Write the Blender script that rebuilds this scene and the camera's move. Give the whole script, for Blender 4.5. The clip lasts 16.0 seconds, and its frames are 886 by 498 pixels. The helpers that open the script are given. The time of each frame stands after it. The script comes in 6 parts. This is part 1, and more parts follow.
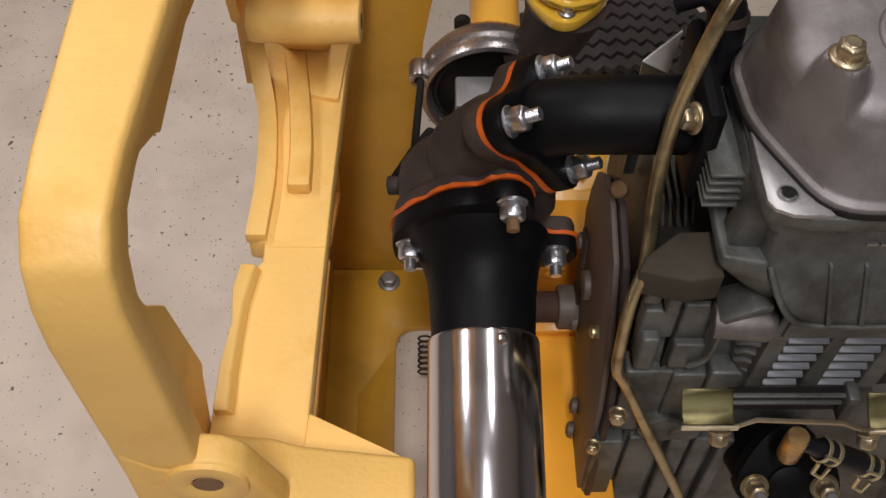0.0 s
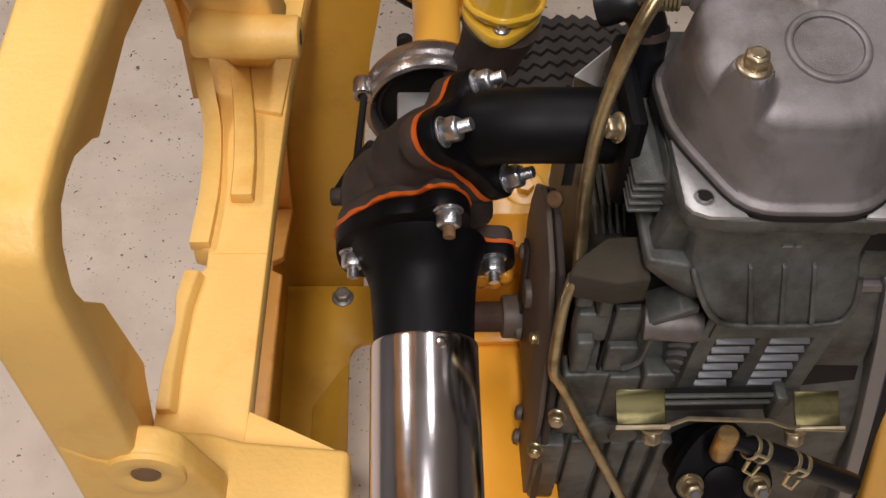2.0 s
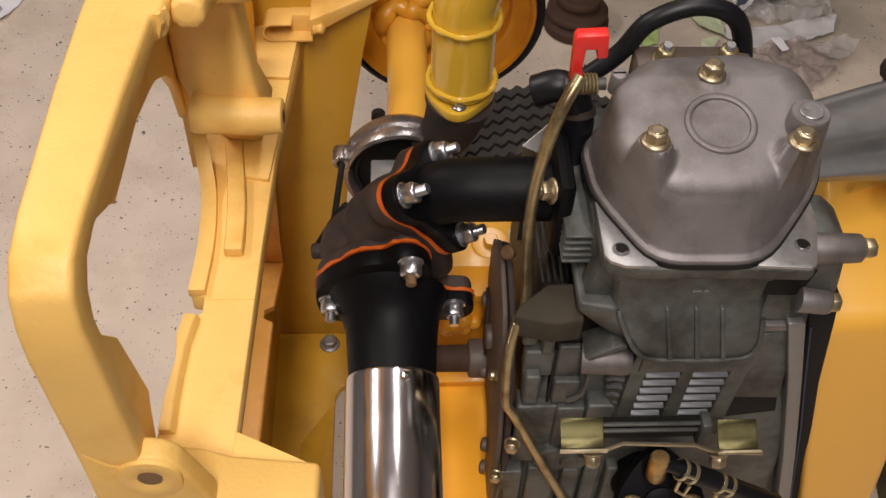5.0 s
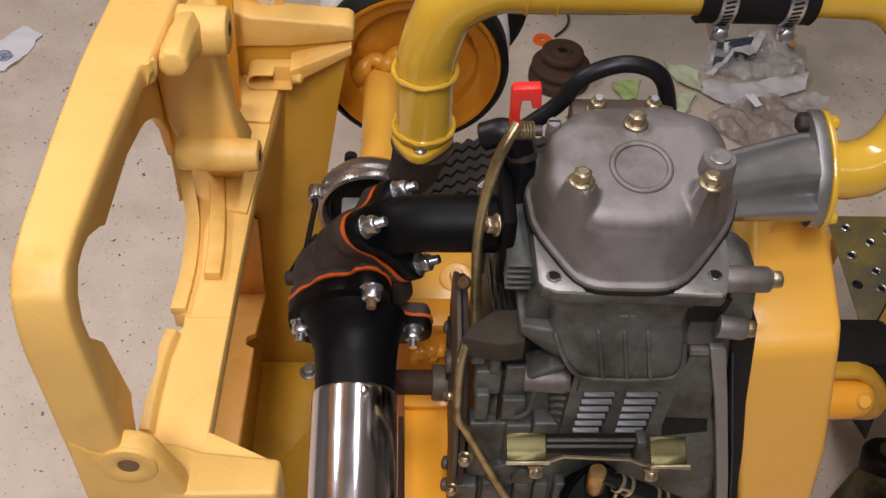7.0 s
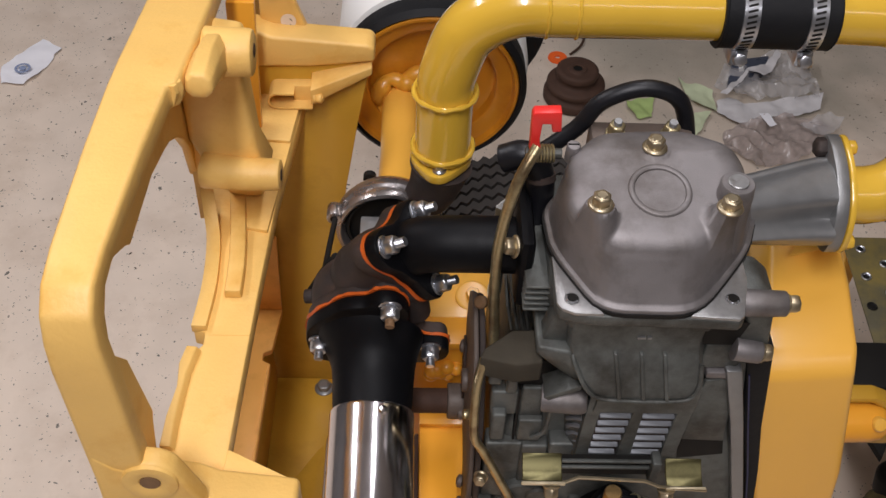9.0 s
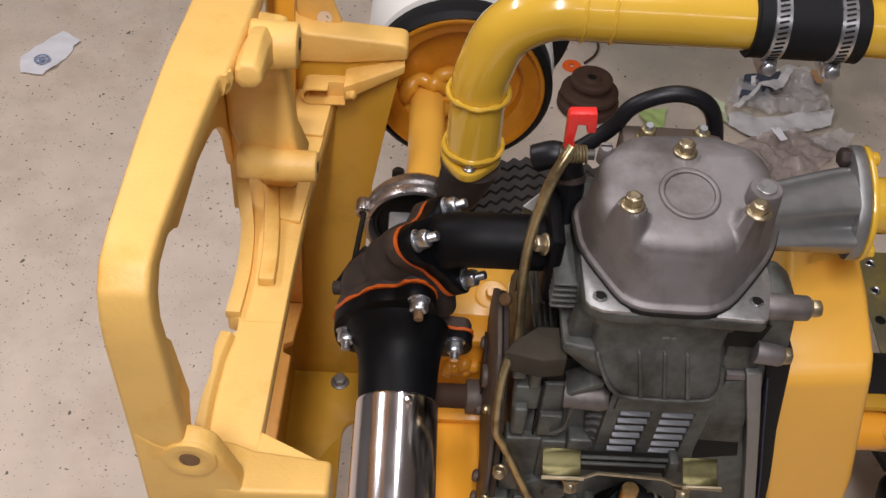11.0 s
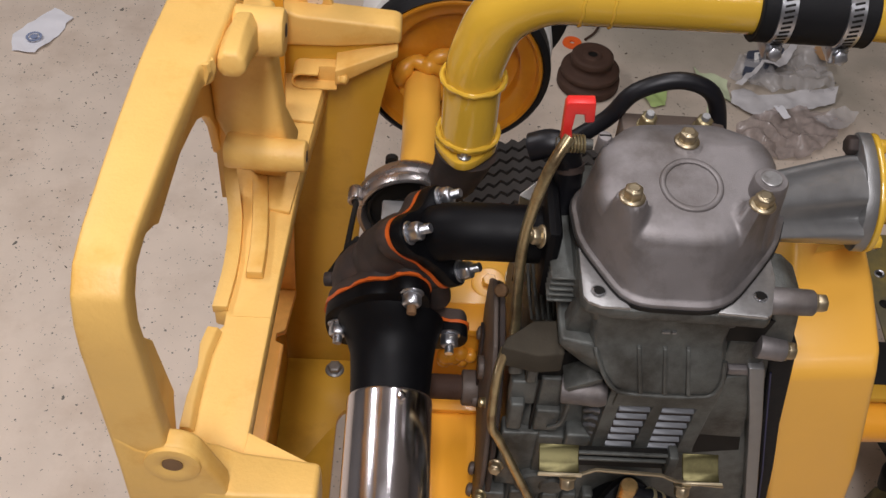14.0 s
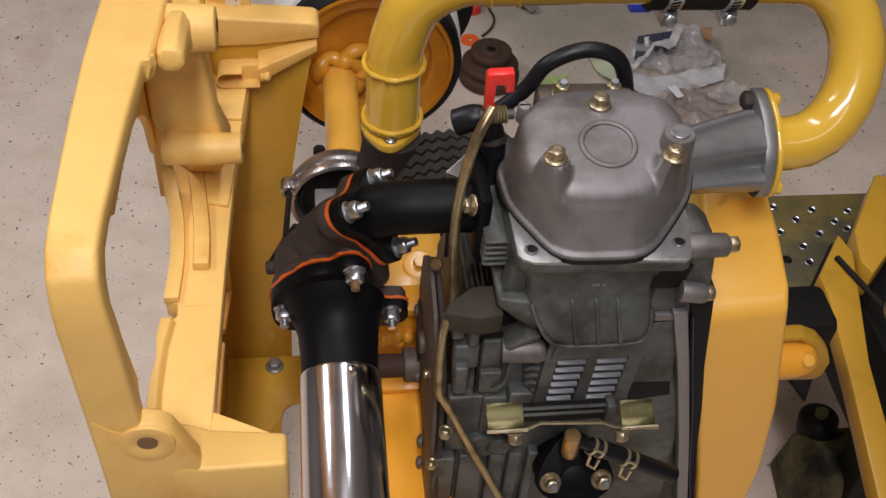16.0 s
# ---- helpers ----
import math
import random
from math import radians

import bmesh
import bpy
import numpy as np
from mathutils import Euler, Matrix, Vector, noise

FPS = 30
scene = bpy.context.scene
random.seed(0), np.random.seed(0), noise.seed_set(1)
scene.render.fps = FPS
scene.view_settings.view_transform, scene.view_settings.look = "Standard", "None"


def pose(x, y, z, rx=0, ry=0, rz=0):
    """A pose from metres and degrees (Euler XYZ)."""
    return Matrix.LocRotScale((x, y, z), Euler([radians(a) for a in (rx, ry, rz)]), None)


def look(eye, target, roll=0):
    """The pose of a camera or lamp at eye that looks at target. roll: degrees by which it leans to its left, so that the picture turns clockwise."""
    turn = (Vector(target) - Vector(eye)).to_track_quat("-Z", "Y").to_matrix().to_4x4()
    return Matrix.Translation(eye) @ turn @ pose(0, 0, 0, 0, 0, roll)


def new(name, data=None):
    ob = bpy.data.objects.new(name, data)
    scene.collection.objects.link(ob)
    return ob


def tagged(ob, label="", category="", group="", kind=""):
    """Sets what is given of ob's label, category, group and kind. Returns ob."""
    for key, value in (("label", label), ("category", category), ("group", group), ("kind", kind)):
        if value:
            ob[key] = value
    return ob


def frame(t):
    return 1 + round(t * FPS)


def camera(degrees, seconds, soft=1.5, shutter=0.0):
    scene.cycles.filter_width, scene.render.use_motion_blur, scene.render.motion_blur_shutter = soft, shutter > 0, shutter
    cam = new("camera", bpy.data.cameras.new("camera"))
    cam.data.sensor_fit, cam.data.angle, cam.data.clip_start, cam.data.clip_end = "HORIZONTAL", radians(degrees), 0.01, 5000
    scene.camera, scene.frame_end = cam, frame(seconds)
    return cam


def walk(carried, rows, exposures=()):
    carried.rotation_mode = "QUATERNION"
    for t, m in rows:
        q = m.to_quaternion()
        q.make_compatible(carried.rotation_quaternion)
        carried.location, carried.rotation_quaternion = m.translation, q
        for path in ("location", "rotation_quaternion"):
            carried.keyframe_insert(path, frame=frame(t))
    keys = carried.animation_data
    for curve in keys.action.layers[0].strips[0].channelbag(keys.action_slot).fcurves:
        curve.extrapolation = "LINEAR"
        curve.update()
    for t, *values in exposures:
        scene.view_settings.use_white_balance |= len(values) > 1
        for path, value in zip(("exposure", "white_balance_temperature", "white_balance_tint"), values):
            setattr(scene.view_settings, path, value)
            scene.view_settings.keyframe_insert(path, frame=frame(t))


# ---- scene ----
cam = camera(45, 16.0)
PATH = [
    (0, (-0.1820, -0.3299, 1.2872), (-0.1506, 0.5464, 0.0702), 1.79),
    (0.5, (-0.1815, -0.3401, 1.2967), (-0.1403, 0.5482, 0.0887), 2.02),
    (1, (-0.1821, -0.3457, 1.2978), (-0.1279, 0.5546, 0.0993), 2.73),
    (1.5, (-0.1710, -0.3489, 1.2975), (-0.1091, 0.5548, 0.1019), 2.78),
    (2, (-0.1640, -0.3550, 1.2997), (-0.0908, 0.5520, 0.1073), 3.33),
    (2.5, (-0.1504, -0.3641, 1.3048), (-0.0744, 0.5482, 0.1165), 2.93),
    (3, (-0.1406, -0.3725, 1.3073), (-0.0613, 0.5474, 0.1252), 2.80),
    (3.5, (-0.1381, -0.3714, 1.3121), (-0.0574, 0.5520, 0.1328), 2.84),
    (4, (-0.1400, -0.3732, 1.3223), (-0.0654, 0.5567, 0.1477), 2.66),
    (4.2, (-0.1426, -0.3798, 1.3335), (-0.0751, 0.5596, 0.1660), 2.56),
    (6.3, (-0.1250, -0.4852, 1.4298), (-0.0494, 0.5143, 0.3138), 2.99),
    (6.5, (-0.1189, -0.4877, 1.4328), (-0.0453, 0.5174, 0.3218), 3.00),
    (7, (-0.1110, -0.4952, 1.4350), (-0.0448, 0.5266, 0.3388), 3.26),
    (7.5, (-0.1094, -0.5033, 1.4425), (-0.0518, 0.5299, 0.3567), 2.39),
    (8, (-0.1129, -0.5060, 1.4431), (-0.0573, 0.5340, 0.3636), 2.83),
    (8.5, (-0.1147, -0.5017, 1.4422), (-0.0611, 0.5351, 0.3595), 3.05),
    (9, (-0.1175, -0.4954, 1.4428), (-0.0665, 0.5405, 0.3591), 3.21),
    (9.2, (-0.1212, -0.4897, 1.4383), (-0.0667, 0.5457, 0.3543), 3.59),
    (11.3, (-0.1434, -0.5186, 1.4548), (-0.0909, 0.5278, 0.3814), 5.16),
    (11.5, (-0.1414, -0.5212, 1.4580), (-0.0873, 0.5289, 0.3884), 4.86),
    (12, (-0.1463, -0.5341, 1.4339), (-0.1024, 0.5037, 0.3518), 4.46),
    (12.5, (-0.1398, -0.5132, 1.4431), (-0.0973, 0.5190, 0.3556), 3.62),
    (13, (-0.1371, -0.4870, 1.4467), (-0.0932, 0.5397, 0.3540), 4.45),
    (13.5, (-0.1368, -0.4792, 1.4402), (-0.0853, 0.5395, 0.3405), 4.87),
    (14, (-0.1369, -0.4866, 1.4402), (-0.0835, 0.5290, 0.3376), 5.14),
    (14.5, (-0.1372, -0.5017, 1.4448), (-0.0825, 0.5213, 0.3492), 5.01),
    (15, (-0.1365, -0.5179, 1.4473), (-0.0824, 0.5192, 0.3650), 5.23),
    (15.5, (-0.1578, -0.5368, 1.4453), (-0.0391, 0.4892, 0.3575), 3.35),
    (16, (-0.1628, -0.5376, 1.4513), (0.0190, 0.4835, 0.3676), 5.37),
]
EXPOSURES = [(0, -0.30, 6500, 11), (1, -0.28, 6550, 12), (2, -0.20, 6700, 13), (3.5, -0.06, 7100, 13), (4, -0.06, 7150, 13), (6.5, -0.12, 6700, 13), (9, -0.14, 6350, 12), (11.5, -0.10, 6480, 12.5), (13, -0.17, 6450, 12), (16, -0.17, 6400, 12)]
walk(cam, [(t, look(e, a, r)) for t, e, a, r in PATH], EXPOSURES)

# ---- world and light ----
world = bpy.data.worlds.new("garage_air")
scene.world = world
world.use_nodes = True
world.node_tree.nodes["Background"].inputs[0].default_value = (0.9, 0.92, 1.0, 1)
world.node_tree.nodes["Background"].inputs[1].default_value = 0.015


def tube_light(x, y, z, turn, watts):
    lamp = bpy.data.lights.new("tube_light", "AREA")
    lamp.shape, lamp.size, lamp.size_y = "RECTANGLE", 1.2, 0.14
    lamp.energy, lamp.color = watts, (1.0, 0.97, 0.985)
    ob = new("tube_light", lamp)
    ob.matrix_world = pose(x, y, z, 0, 0, turn)
    return ob


LAMPS = [(-0.20, -1.05, 2.5, 90, 39), (-1.55, 0.75, 2.5, 90, 27), (0.15, 0.55, 2.5, 90, 11), (0.9, -1.5, 2.5, 0, 4)]
for lx, ly, lz, turn, watts in LAMPS:
    tube_light(lx, ly, lz - 0.03, turn, watts)


# ---- materials ----
def material(name, colour, rough=0.5, metal=0.0, vary=0.15, scale=60.0, bump=0.0, bump_scale=400.0,
             stain=None, stain_scale=9.0, stain_cover=0.35, coat=0.0, rough_vary=0.1, spec=0.5):
    m = bpy.data.materials.new(name)
    m.use_nodes = True
    nt = m.node_tree
    b = nt.nodes["Principled BSDF"]
    b.inputs["Metallic"].default_value = metal
    b.inputs["Specular IOR Level"].default_value = spec
    b.inputs["Coat Weight"].default_value = coat
    b.inputs["Coat Roughness"].default_value = 0.12
    co = nt.nodes.new("ShaderNodeTexCoord")
    fine = nt.nodes.new("ShaderNodeTexNoise")
    fine.inputs["Scale"].default_value, fine.inputs["Detail"].default_value = scale, 6
    nt.links.new(co.outputs["Object"], fine.inputs["Vector"])
    mix = nt.nodes.new("ShaderNodeMix")
    mix.data_type = "RGBA"
    mix.inputs[6].default_value = (*[c * (1 - vary) for c in colour], 1)
    mix.inputs[7].default_value = (*[min(1, c * (1 + vary)) for c in colour], 1)
    nt.links.new(fine.outputs["Fac"], mix.inputs[0])
    out = mix.outputs[2]
    if stain:
        big = nt.nodes.new("ShaderNodeTexNoise")
        big.inputs["Scale"].default_value, big.inputs["Detail"].default_value = stain_scale, 8
        big.inputs["Roughness"].default_value = 0.65
        nt.links.new(co.outputs["Object"], big.inputs["Vector"])
        ramp = nt.nodes.new("ShaderNodeValToRGB")
        ramp.color_ramp.elements[0].position = 0.62 - stain_cover * 0.5
        ramp.color_ramp.elements[1].position = 0.80 - stain_cover * 0.4
        nt.links.new(big.outputs["Fac"], ramp.inputs[0])
        over = nt.nodes.new("ShaderNodeMix")
        over.data_type = "RGBA"
        over.inputs[7].default_value = (*stain, 1)
        nt.links.new(ramp.outputs[0], over.inputs[0])
        nt.links.new(out, over.inputs[6])
        out = over.outputs[2]
    nt.links.new(out, b.inputs["Base Color"])
    rr = nt.nodes.new("ShaderNodeMapRange")
    rr.inputs[3].default_value, rr.inputs[4].default_value = max(0.02, rough - rough_vary), min(1, rough + rough_vary)
    nt.links.new(fine.outputs["Fac"], rr.inputs[0])
    nt.links.new(rr.outputs[0], b.inputs["Roughness"])
    if bump:
        grain = nt.nodes.new("ShaderNodeTexNoise")
        grain.inputs["Scale"].default_value, grain.inputs["Detail"].default_value = bump_scale, 4
        nt.links.new(co.outputs["Object"], grain.inputs["Vector"])
        bn = nt.nodes.new("ShaderNodeBump")
        bn.inputs["Strength"].default_value, bn.inputs["Distance"].default_value = bump, 0.001
        nt.links.new(grain.outputs["Fac"], bn.inputs["Height"])
        nt.links.new(bn.outputs[0], b.inputs["Normal"])
    return m


YELLOW = (0.785, 0.482, 0.132)
M_CAST_YELLOW = material("cast_yellow_paint", YELLOW, 0.5, vary=0.09, scale=35, bump=0.38, bump_scale=300, coat=0.0,
                         stain=(0.68, 0.35, 0.06), stain_scale=14, stain_cover=0.18)
M_YELLOW = material("sheet_yellow_paint", (0.86, 0.45, 0.065), 0.33, vary=0.05, scale=20, bump=0.12, bump_scale=120, coat=0.25)
M_PIPE_YELLOW = material("gloss_yellow_paint", (0.67, 0.405, 0.042), 0.20, vary=0.07, scale=22, bump=0.10, bump_scale=60, coat=0.7)
M_PIPE_YELLOW.node_tree.nodes["Principled BSDF"].inputs["Coat Roughness"].default_value = 0.04
# sheet yellow darkened by the bay's shade; also the greasy arms and fork
M_OCHRE_SHADE = material("ochre_paint_and_bay_shade", (0.54, 0.295, 0.028), 0.4, vary=0.10, scale=18, bump=0.12, bump_scale=90, coat=0.15, stain=(0.38, 0.20, 0.015), stain_scale=9, stain_cover=0.2)
M_ORANGE = material("amber_yellow_paint", (0.85, 0.37, 0.03), 0.35, vary=0.07, scale=25, bump=0.1, bump_scale=90, coat=0.3)
# orange paint made paler to carry the light falling on the ledge
M_LEDGE_LIT = material("lit_ledge_orange_paint", (0.92, 0.46, 0.11), 0.40, vary=0.10, scale=30, bump=0.25, bump_scale=120, stain=(0.70, 0.32, 0.06), stain_scale=20, stain_cover=0.2)
M_AMBER = material("deep_amber_paint", (0.60, 0.235, 0.014), 0.33, vary=0.10, scale=25, bump=0.12, bump_scale=70, coat=0.35, stain=(0.45, 0.15, 0.01), stain_scale=14, stain_cover=0.2)
M_AMBER_LIGHT = material("thick_amber_paint", (0.67, 0.30, 0.026), 0.38, vary=0.15, scale=60, bump=0.4, bump_scale=90, coat=0.15)
M_ALU = material("cast_aluminium", (0.255, 0.236, 0.233), 0.57, 0.72, vary=0.24, scale=38, bump=0.2, bump_scale=1100,
                 stain=(0.135, 0.118, 0.108), stain_scale=13, stain_cover=0.34)
M_ALU_DARK = material("dusty_aluminium", (0.128, 0.134, 0.124), 0.52, 0.4, vary=0.28, scale=60, bump=0.4, bump_scale=700,
                      stain=(0.052, 0.050, 0.043), stain_scale=22, stain_cover=0.42)
M_SLAT = material("cool_grey_aluminium", (0.175, 0.182, 0.195), 0.5, 0.35, vary=0.2, scale=70, bump=0.2, bump_scale=700)
M_MACHINED = material("machined_aluminium", (0.40, 0.395, 0.39), 0.40, 0.8, vary=0.22, scale=260, bump=0.15, bump_scale=900,
                      stain=(0.22, 0.20, 0.18), stain_scale=60, stain_cover=0.12)
M_BLACK = material("black_heat_paint", (0.0030, 0.0030, 0.0038), 0.5, vary=0.3, scale=90, bump=0.12, bump_scale=900, spec=0.15)
M_CHROME = material("chrome", (0.80, 0.77, 0.80), 0.15, 1.0, vary=0.05, rough_vary=0.05)
M_ZINC = material("zinc_plate", (0.56, 0.57, 0.60), 0.3, 0.95, vary=0.12, scale=150)
M_GOLD = material("yellow_zinc_plate", (0.43, 0.355, 0.235), 0.38, 0.9, vary=0.25, scale=120, rough_vary=0.12)
M_BRASS_ROD = material("dull_brass_plate", (0.42, 0.35, 0.20), 0.33, 0.85, vary=0.25, scale=90, stain=(0.16, 0.10, 0.05), stain_scale=30, stain_cover=0.25)
M_BRASS = material("worn_brass", (0.55, 0.36, 0.15), 0.32, 0.9, vary=0.2, scale=90, stain=(0.25, 0.15, 0.07), stain_scale=40, stain_cover=0.25)
M_BRASS_PALE = material("pale_brass_clip", (0.62, 0.55, 0.36), 0.3, 0.85, vary=0.15, scale=120)
M_RUST = material("brown_cast_iron", (0.040, 0.031, 0.028), 0.62, 0.15, vary=0.25, scale=60, bump=0.2, bump_scale=900, spec=0.35,
                  stain=(0.07, 0.045, 0.035), stain_scale=25, stain_cover=0.3)
M_RUSTY = material("rusty_steel", (0.07, 0.035, 0.022), 0.75, 0.2, vary=0.35, scale=50, bump=0.7, bump_scale=300)
M_RUBBER = material("black_rubber", (0.009, 0.009, 0.010), 0.6, vary=0.2, scale=80, bump=0.2, bump_scale=300, spec=0.2)
M_TYRE = material("dusty_tyre_rubber", (0.060, 0.053, 0.048), 0.8, vary=0.25, scale=50, bump=0.3, bump_scale=250, spec=0.3)
M_HOSE = material("satin_rubber_hose", (0.006, 0.006, 0.008), 0.42, vary=0.2, scale=80, bump=0.1, bump_scale=300, spec=0.35)
M_ORANGE_SEAL = material("orange_silicone", (0.58, 0.105, 0.012), 0.45, vary=0.15, scale=100, bump=0.3, bump_scale=200)
M_RED = material("red_plastic", (0.75, 0.03, 0.025), 0.35, vary=0.05)
M_ORANGE_PLASTIC = material("orange_plastic", (0.85, 0.13, 0.02), 0.4, vary=0.08)
M_WHITE = material("white_enamel", (0.80, 0.79, 0.76), 0.4, vary=0.03, scale=30)
M_WALL = material("painted_board_wall", (0.20, 0.195, 0.19), 0.8, vary=0.05, scale=8, bump=0.1, bump_scale=80)
M_CEIL = material("ceiling_board", (0.42, 0.415, 0.41), 0.85, vary=0.04, scale=8, bump=0.1, bump_scale=80)
M_PAPER = material("white_paper", (0.87, 0.86, 0.89), 0.7, vary=0.04, scale=60)
M_INK = material("blue_ink", (0.25, 0.30, 0.45), 0.7)
M_GREEN = material("green_wrap", (0.42, 0.55, 0.20), 0.6, vary=0.2, scale=40)
M_BLUE = material("blue_plastic", (0.02, 0.06, 0.5), 0.35)
M_COMPRESSOR = material("tarnished_aluminium", (0.44, 0.41, 0.40), 0.28, 0.9, vary=0.2, scale=50, bump=0.15, bump_scale=500,
                        stain=(0.22, 0.17, 0.13), stain_scale=22, stain_cover=0.10)
M_PAD = material("grimy_rubber_pad", (0.050, 0.042, 0.030), 0.85, vary=0.3, scale=60, bump=0.4, bump_scale=400, spec=0.2)
M_BORE = material("rusty_bore_steel", (0.20, 0.11, 0.05), 0.7, 0.1, vary=0.4, scale=120)
M_PLATE = material("brown_steel_plate", (0.115, 0.088, 0.072), 0.55, 0.2, vary=0.3, scale=60, bump=0.2, bump_scale=500)
M_TAB = material("olive_passivated_steel", (0.115, 0.102, 0.044), 0.42, 0.8, vary=0.35, scale=60, stain=(0.06, 0.05, 0.02), stain_scale=40, stain_cover=0.3)
# pale gold that paints a highlight along the tabs' front edge
M_TAB_HIGHLIGHT = material("passivated_edge_highlight", (0.72, 0.62, 0.42), 0.4, 0.5, vary=0.15, scale=120)
M_BEAD = material("dark_blue_sealant", (0.008, 0.012, 0.07), 0.35)
M_ALU_LIGHT = material("bare_aluminium", (0.26, 0.26, 0.258), 0.42, 0.65, vary=0.15, scale=90, bump=0.2, bump_scale=800)
M_OLIVE = material("grimy_olive_iron", (0.15, 0.125, 0.045), 0.7, 0.1, vary=0.4, scale=40, bump=0.6, bump_scale=250, stain=(0.02, 0.018, 0.012), stain_scale=14, stain_cover=0.45)
M_STEP = material("worn_olive_plate", (0.14, 0.125, 0.075), 0.5, 0.4, vary=0.2, scale=30, bump=0.3, bump_scale=150,
                  stain=(0.34, 0.25, 0.06), stain_scale=6, stain_cover=0.22)
M_FILM = material("clear_plastic_film", (0.62, 0.60, 0.60), 0.15, vary=0.1, scale=30, bump=0.4, bump_scale=60)
M_FILM.node_tree.nodes["Principled BSDF"].inputs["Alpha"].default_value = 0.4
M_FILM_BROWN = material("brown_plastic_film", (0.42, 0.35, 0.32), 0.16, vary=0.5, scale=60, bump=0.5, bump_scale=80)
M_FILM_BROWN.node_tree.nodes["Principled BSDF"].inputs["Alpha"].default_value = 0.7
M_GREEN_PALE = material("pale_green_paper", (0.58, 0.64, 0.42), 0.6, vary=0.1, scale=40)
M_RAG_PALE = material("greyish_paper", (0.62, 0.60, 0.60), 0.7, vary=0.1, scale=60, bump=0.3, bump_scale=160)
M_CASE = material("slate_plastic", (0.06, 0.07, 0.10), 0.3, vary=0.1)
M_CARD = material("tan_cardboard", (0.42, 0.24, 0.11), 0.8, vary=0.2, scale=40)
M_GRIT = material("dark_grit", (0.10, 0.078, 0.058), 0.7, 0.2, vary=0.3)
# real grease, and also the shade coloured into gaps, slots and holes
M_GREASE_SHADE = material("black_grease_and_shade", (0.010, 0.009, 0.008), 0.6, vary=0.3, spec=0.2)


def floor_material():
    m = material("speckled_concrete", (0.725, 0.608, 0.498), 0.7, vary=0.15, scale=11, bump=0.25, bump_scale=180,
                 stain=(0.625, 0.505, 0.40), stain_scale=7.0, stain_cover=0.28)
    nt = m.node_tree
    b = nt.nodes["Principled BSDF"]
    old = b.inputs["Base Color"].links[0].from_socket
    co = nt.nodes.new("ShaderNodeTexCoord")
    # a darker grey-green zone at the back right, blotchy and without a clean edge
    spot = nt.nodes.new("ShaderNodeVectorMath")
    spot.operation, spot.inputs[1].default_value = "DISTANCE", (0.62, 1.72, 0.0)
    nt.links.new(co.outputs["Object"], spot.inputs[0])
    blotch = nt.nodes.new("ShaderNodeTexNoise")
    blotch.inputs["Scale"].default_value, blotch.inputs["Detail"].default_value = 4.0, 7
    nt.links.new(co.outputs["Object"], blotch.inputs["Vector"])
    ragged = nt.nodes.new("ShaderNodeMath")
    ragged.operation, ragged.inputs[1].default_value = "MULTIPLY_ADD", 1.1
    nt.links.new(blotch.outputs["Fac"], ragged.inputs[0])
    nt.links.new(spot.outputs["Value"], ragged.inputs[2])
    reach = nt.nodes.new("ShaderNodeMapRange")
    reach.interpolation_type = "SMOOTHSTEP"
    reach.inputs[1].default_value, reach.inputs[2].default_value = 0.62, 1.40
    reach.inputs[3].default_value, reach.inputs[4].default_value = 0.80, 0.0
    nt.links.new(ragged.outputs[0], reach.inputs[0])
    dark_zone = nt.nodes.new("ShaderNodeMix")
    dark_zone.data_type = "RGBA"
    dark_zone.inputs[7].default_value = (0.27, 0.25, 0.20, 1)
    nt.links.new(reach.outputs[0], dark_zone.inputs[0])
    nt.links.new(old, dark_zone.inputs[6])
    old = dark_zone.outputs[2]
    for size, edge, dark, keep in ((150, 0.16, 0.27, 0.56), (70, 0.14, 0.20, 0.655), (30, 0.10, 0.16, 0.72)):
        warp = nt.nodes.new("ShaderNodeTexNoise")
        warp.inputs["Scale"].default_value = size * 1.4
        nt.links.new(co.outputs["Object"], warp.inputs["Vector"])
        add = nt.nodes.new("ShaderNodeMix")
        add.data_type = "VECTOR"
        add.inputs[0].default_value = 0.6 / size
        nt.links.new(co.outputs["Object"], add.inputs[4])
        nt.links.new(warp.outputs["Color"], add.inputs[5])
        vor = nt.nodes.new("ShaderNodeTexVoronoi")
        vor.inputs["Scale"].default_value = size
        nt.links.new(add.outputs[1], vor.inputs["Vector"])
        near = nt.nodes.new("ShaderNodeMath")
        near.operation, near.inputs[1].default_value = "LESS_THAN", edge
        nt.links.new(vor.outputs["Distance"], near.inputs[0])
        patch = nt.nodes.new("ShaderNodeTexNoise")
        patch.inputs["Scale"].default_value = 7.0 + size * 0.05
        nt.links.new(co.outputs["Object"], patch.inputs["Vector"])
        sep = nt.nodes.new("ShaderNodeSeparateColor")
        nt.links.new(vor.outputs["Color"], sep.inputs[0])
        both = nt.nodes.new("ShaderNodeMath")
        both.operation = "MULTIPLY"
        nt.links.new(sep.outputs[0], both.inputs[0])
        nt.links.new(patch.outputs["Fac"], both.inputs[1])
        gate = nt.nodes.new("ShaderNodeMath")
        gate.operation, gate.inputs[1].default_value = "GREATER_THAN", keep * 0.5
        nt.links.new(both.outputs[0], gate.inputs[0])
        on = nt.nodes.new("ShaderNodeMath")
        on.operation = "MULTIPLY"
        nt.links.new(near.outputs[0], on.inputs[0])
        nt.links.new(gate.outputs[0], on.inputs[1])
        mix = nt.nodes.new("ShaderNodeMix")
        mix.data_type = "RGBA"
        mix.inputs[7].default_value = (dark, dark * 0.9, dark * 0.75, 1)
        nt.links.new(on.outputs[0], mix.inputs[0])
        nt.links.new(old, mix.inputs[6])
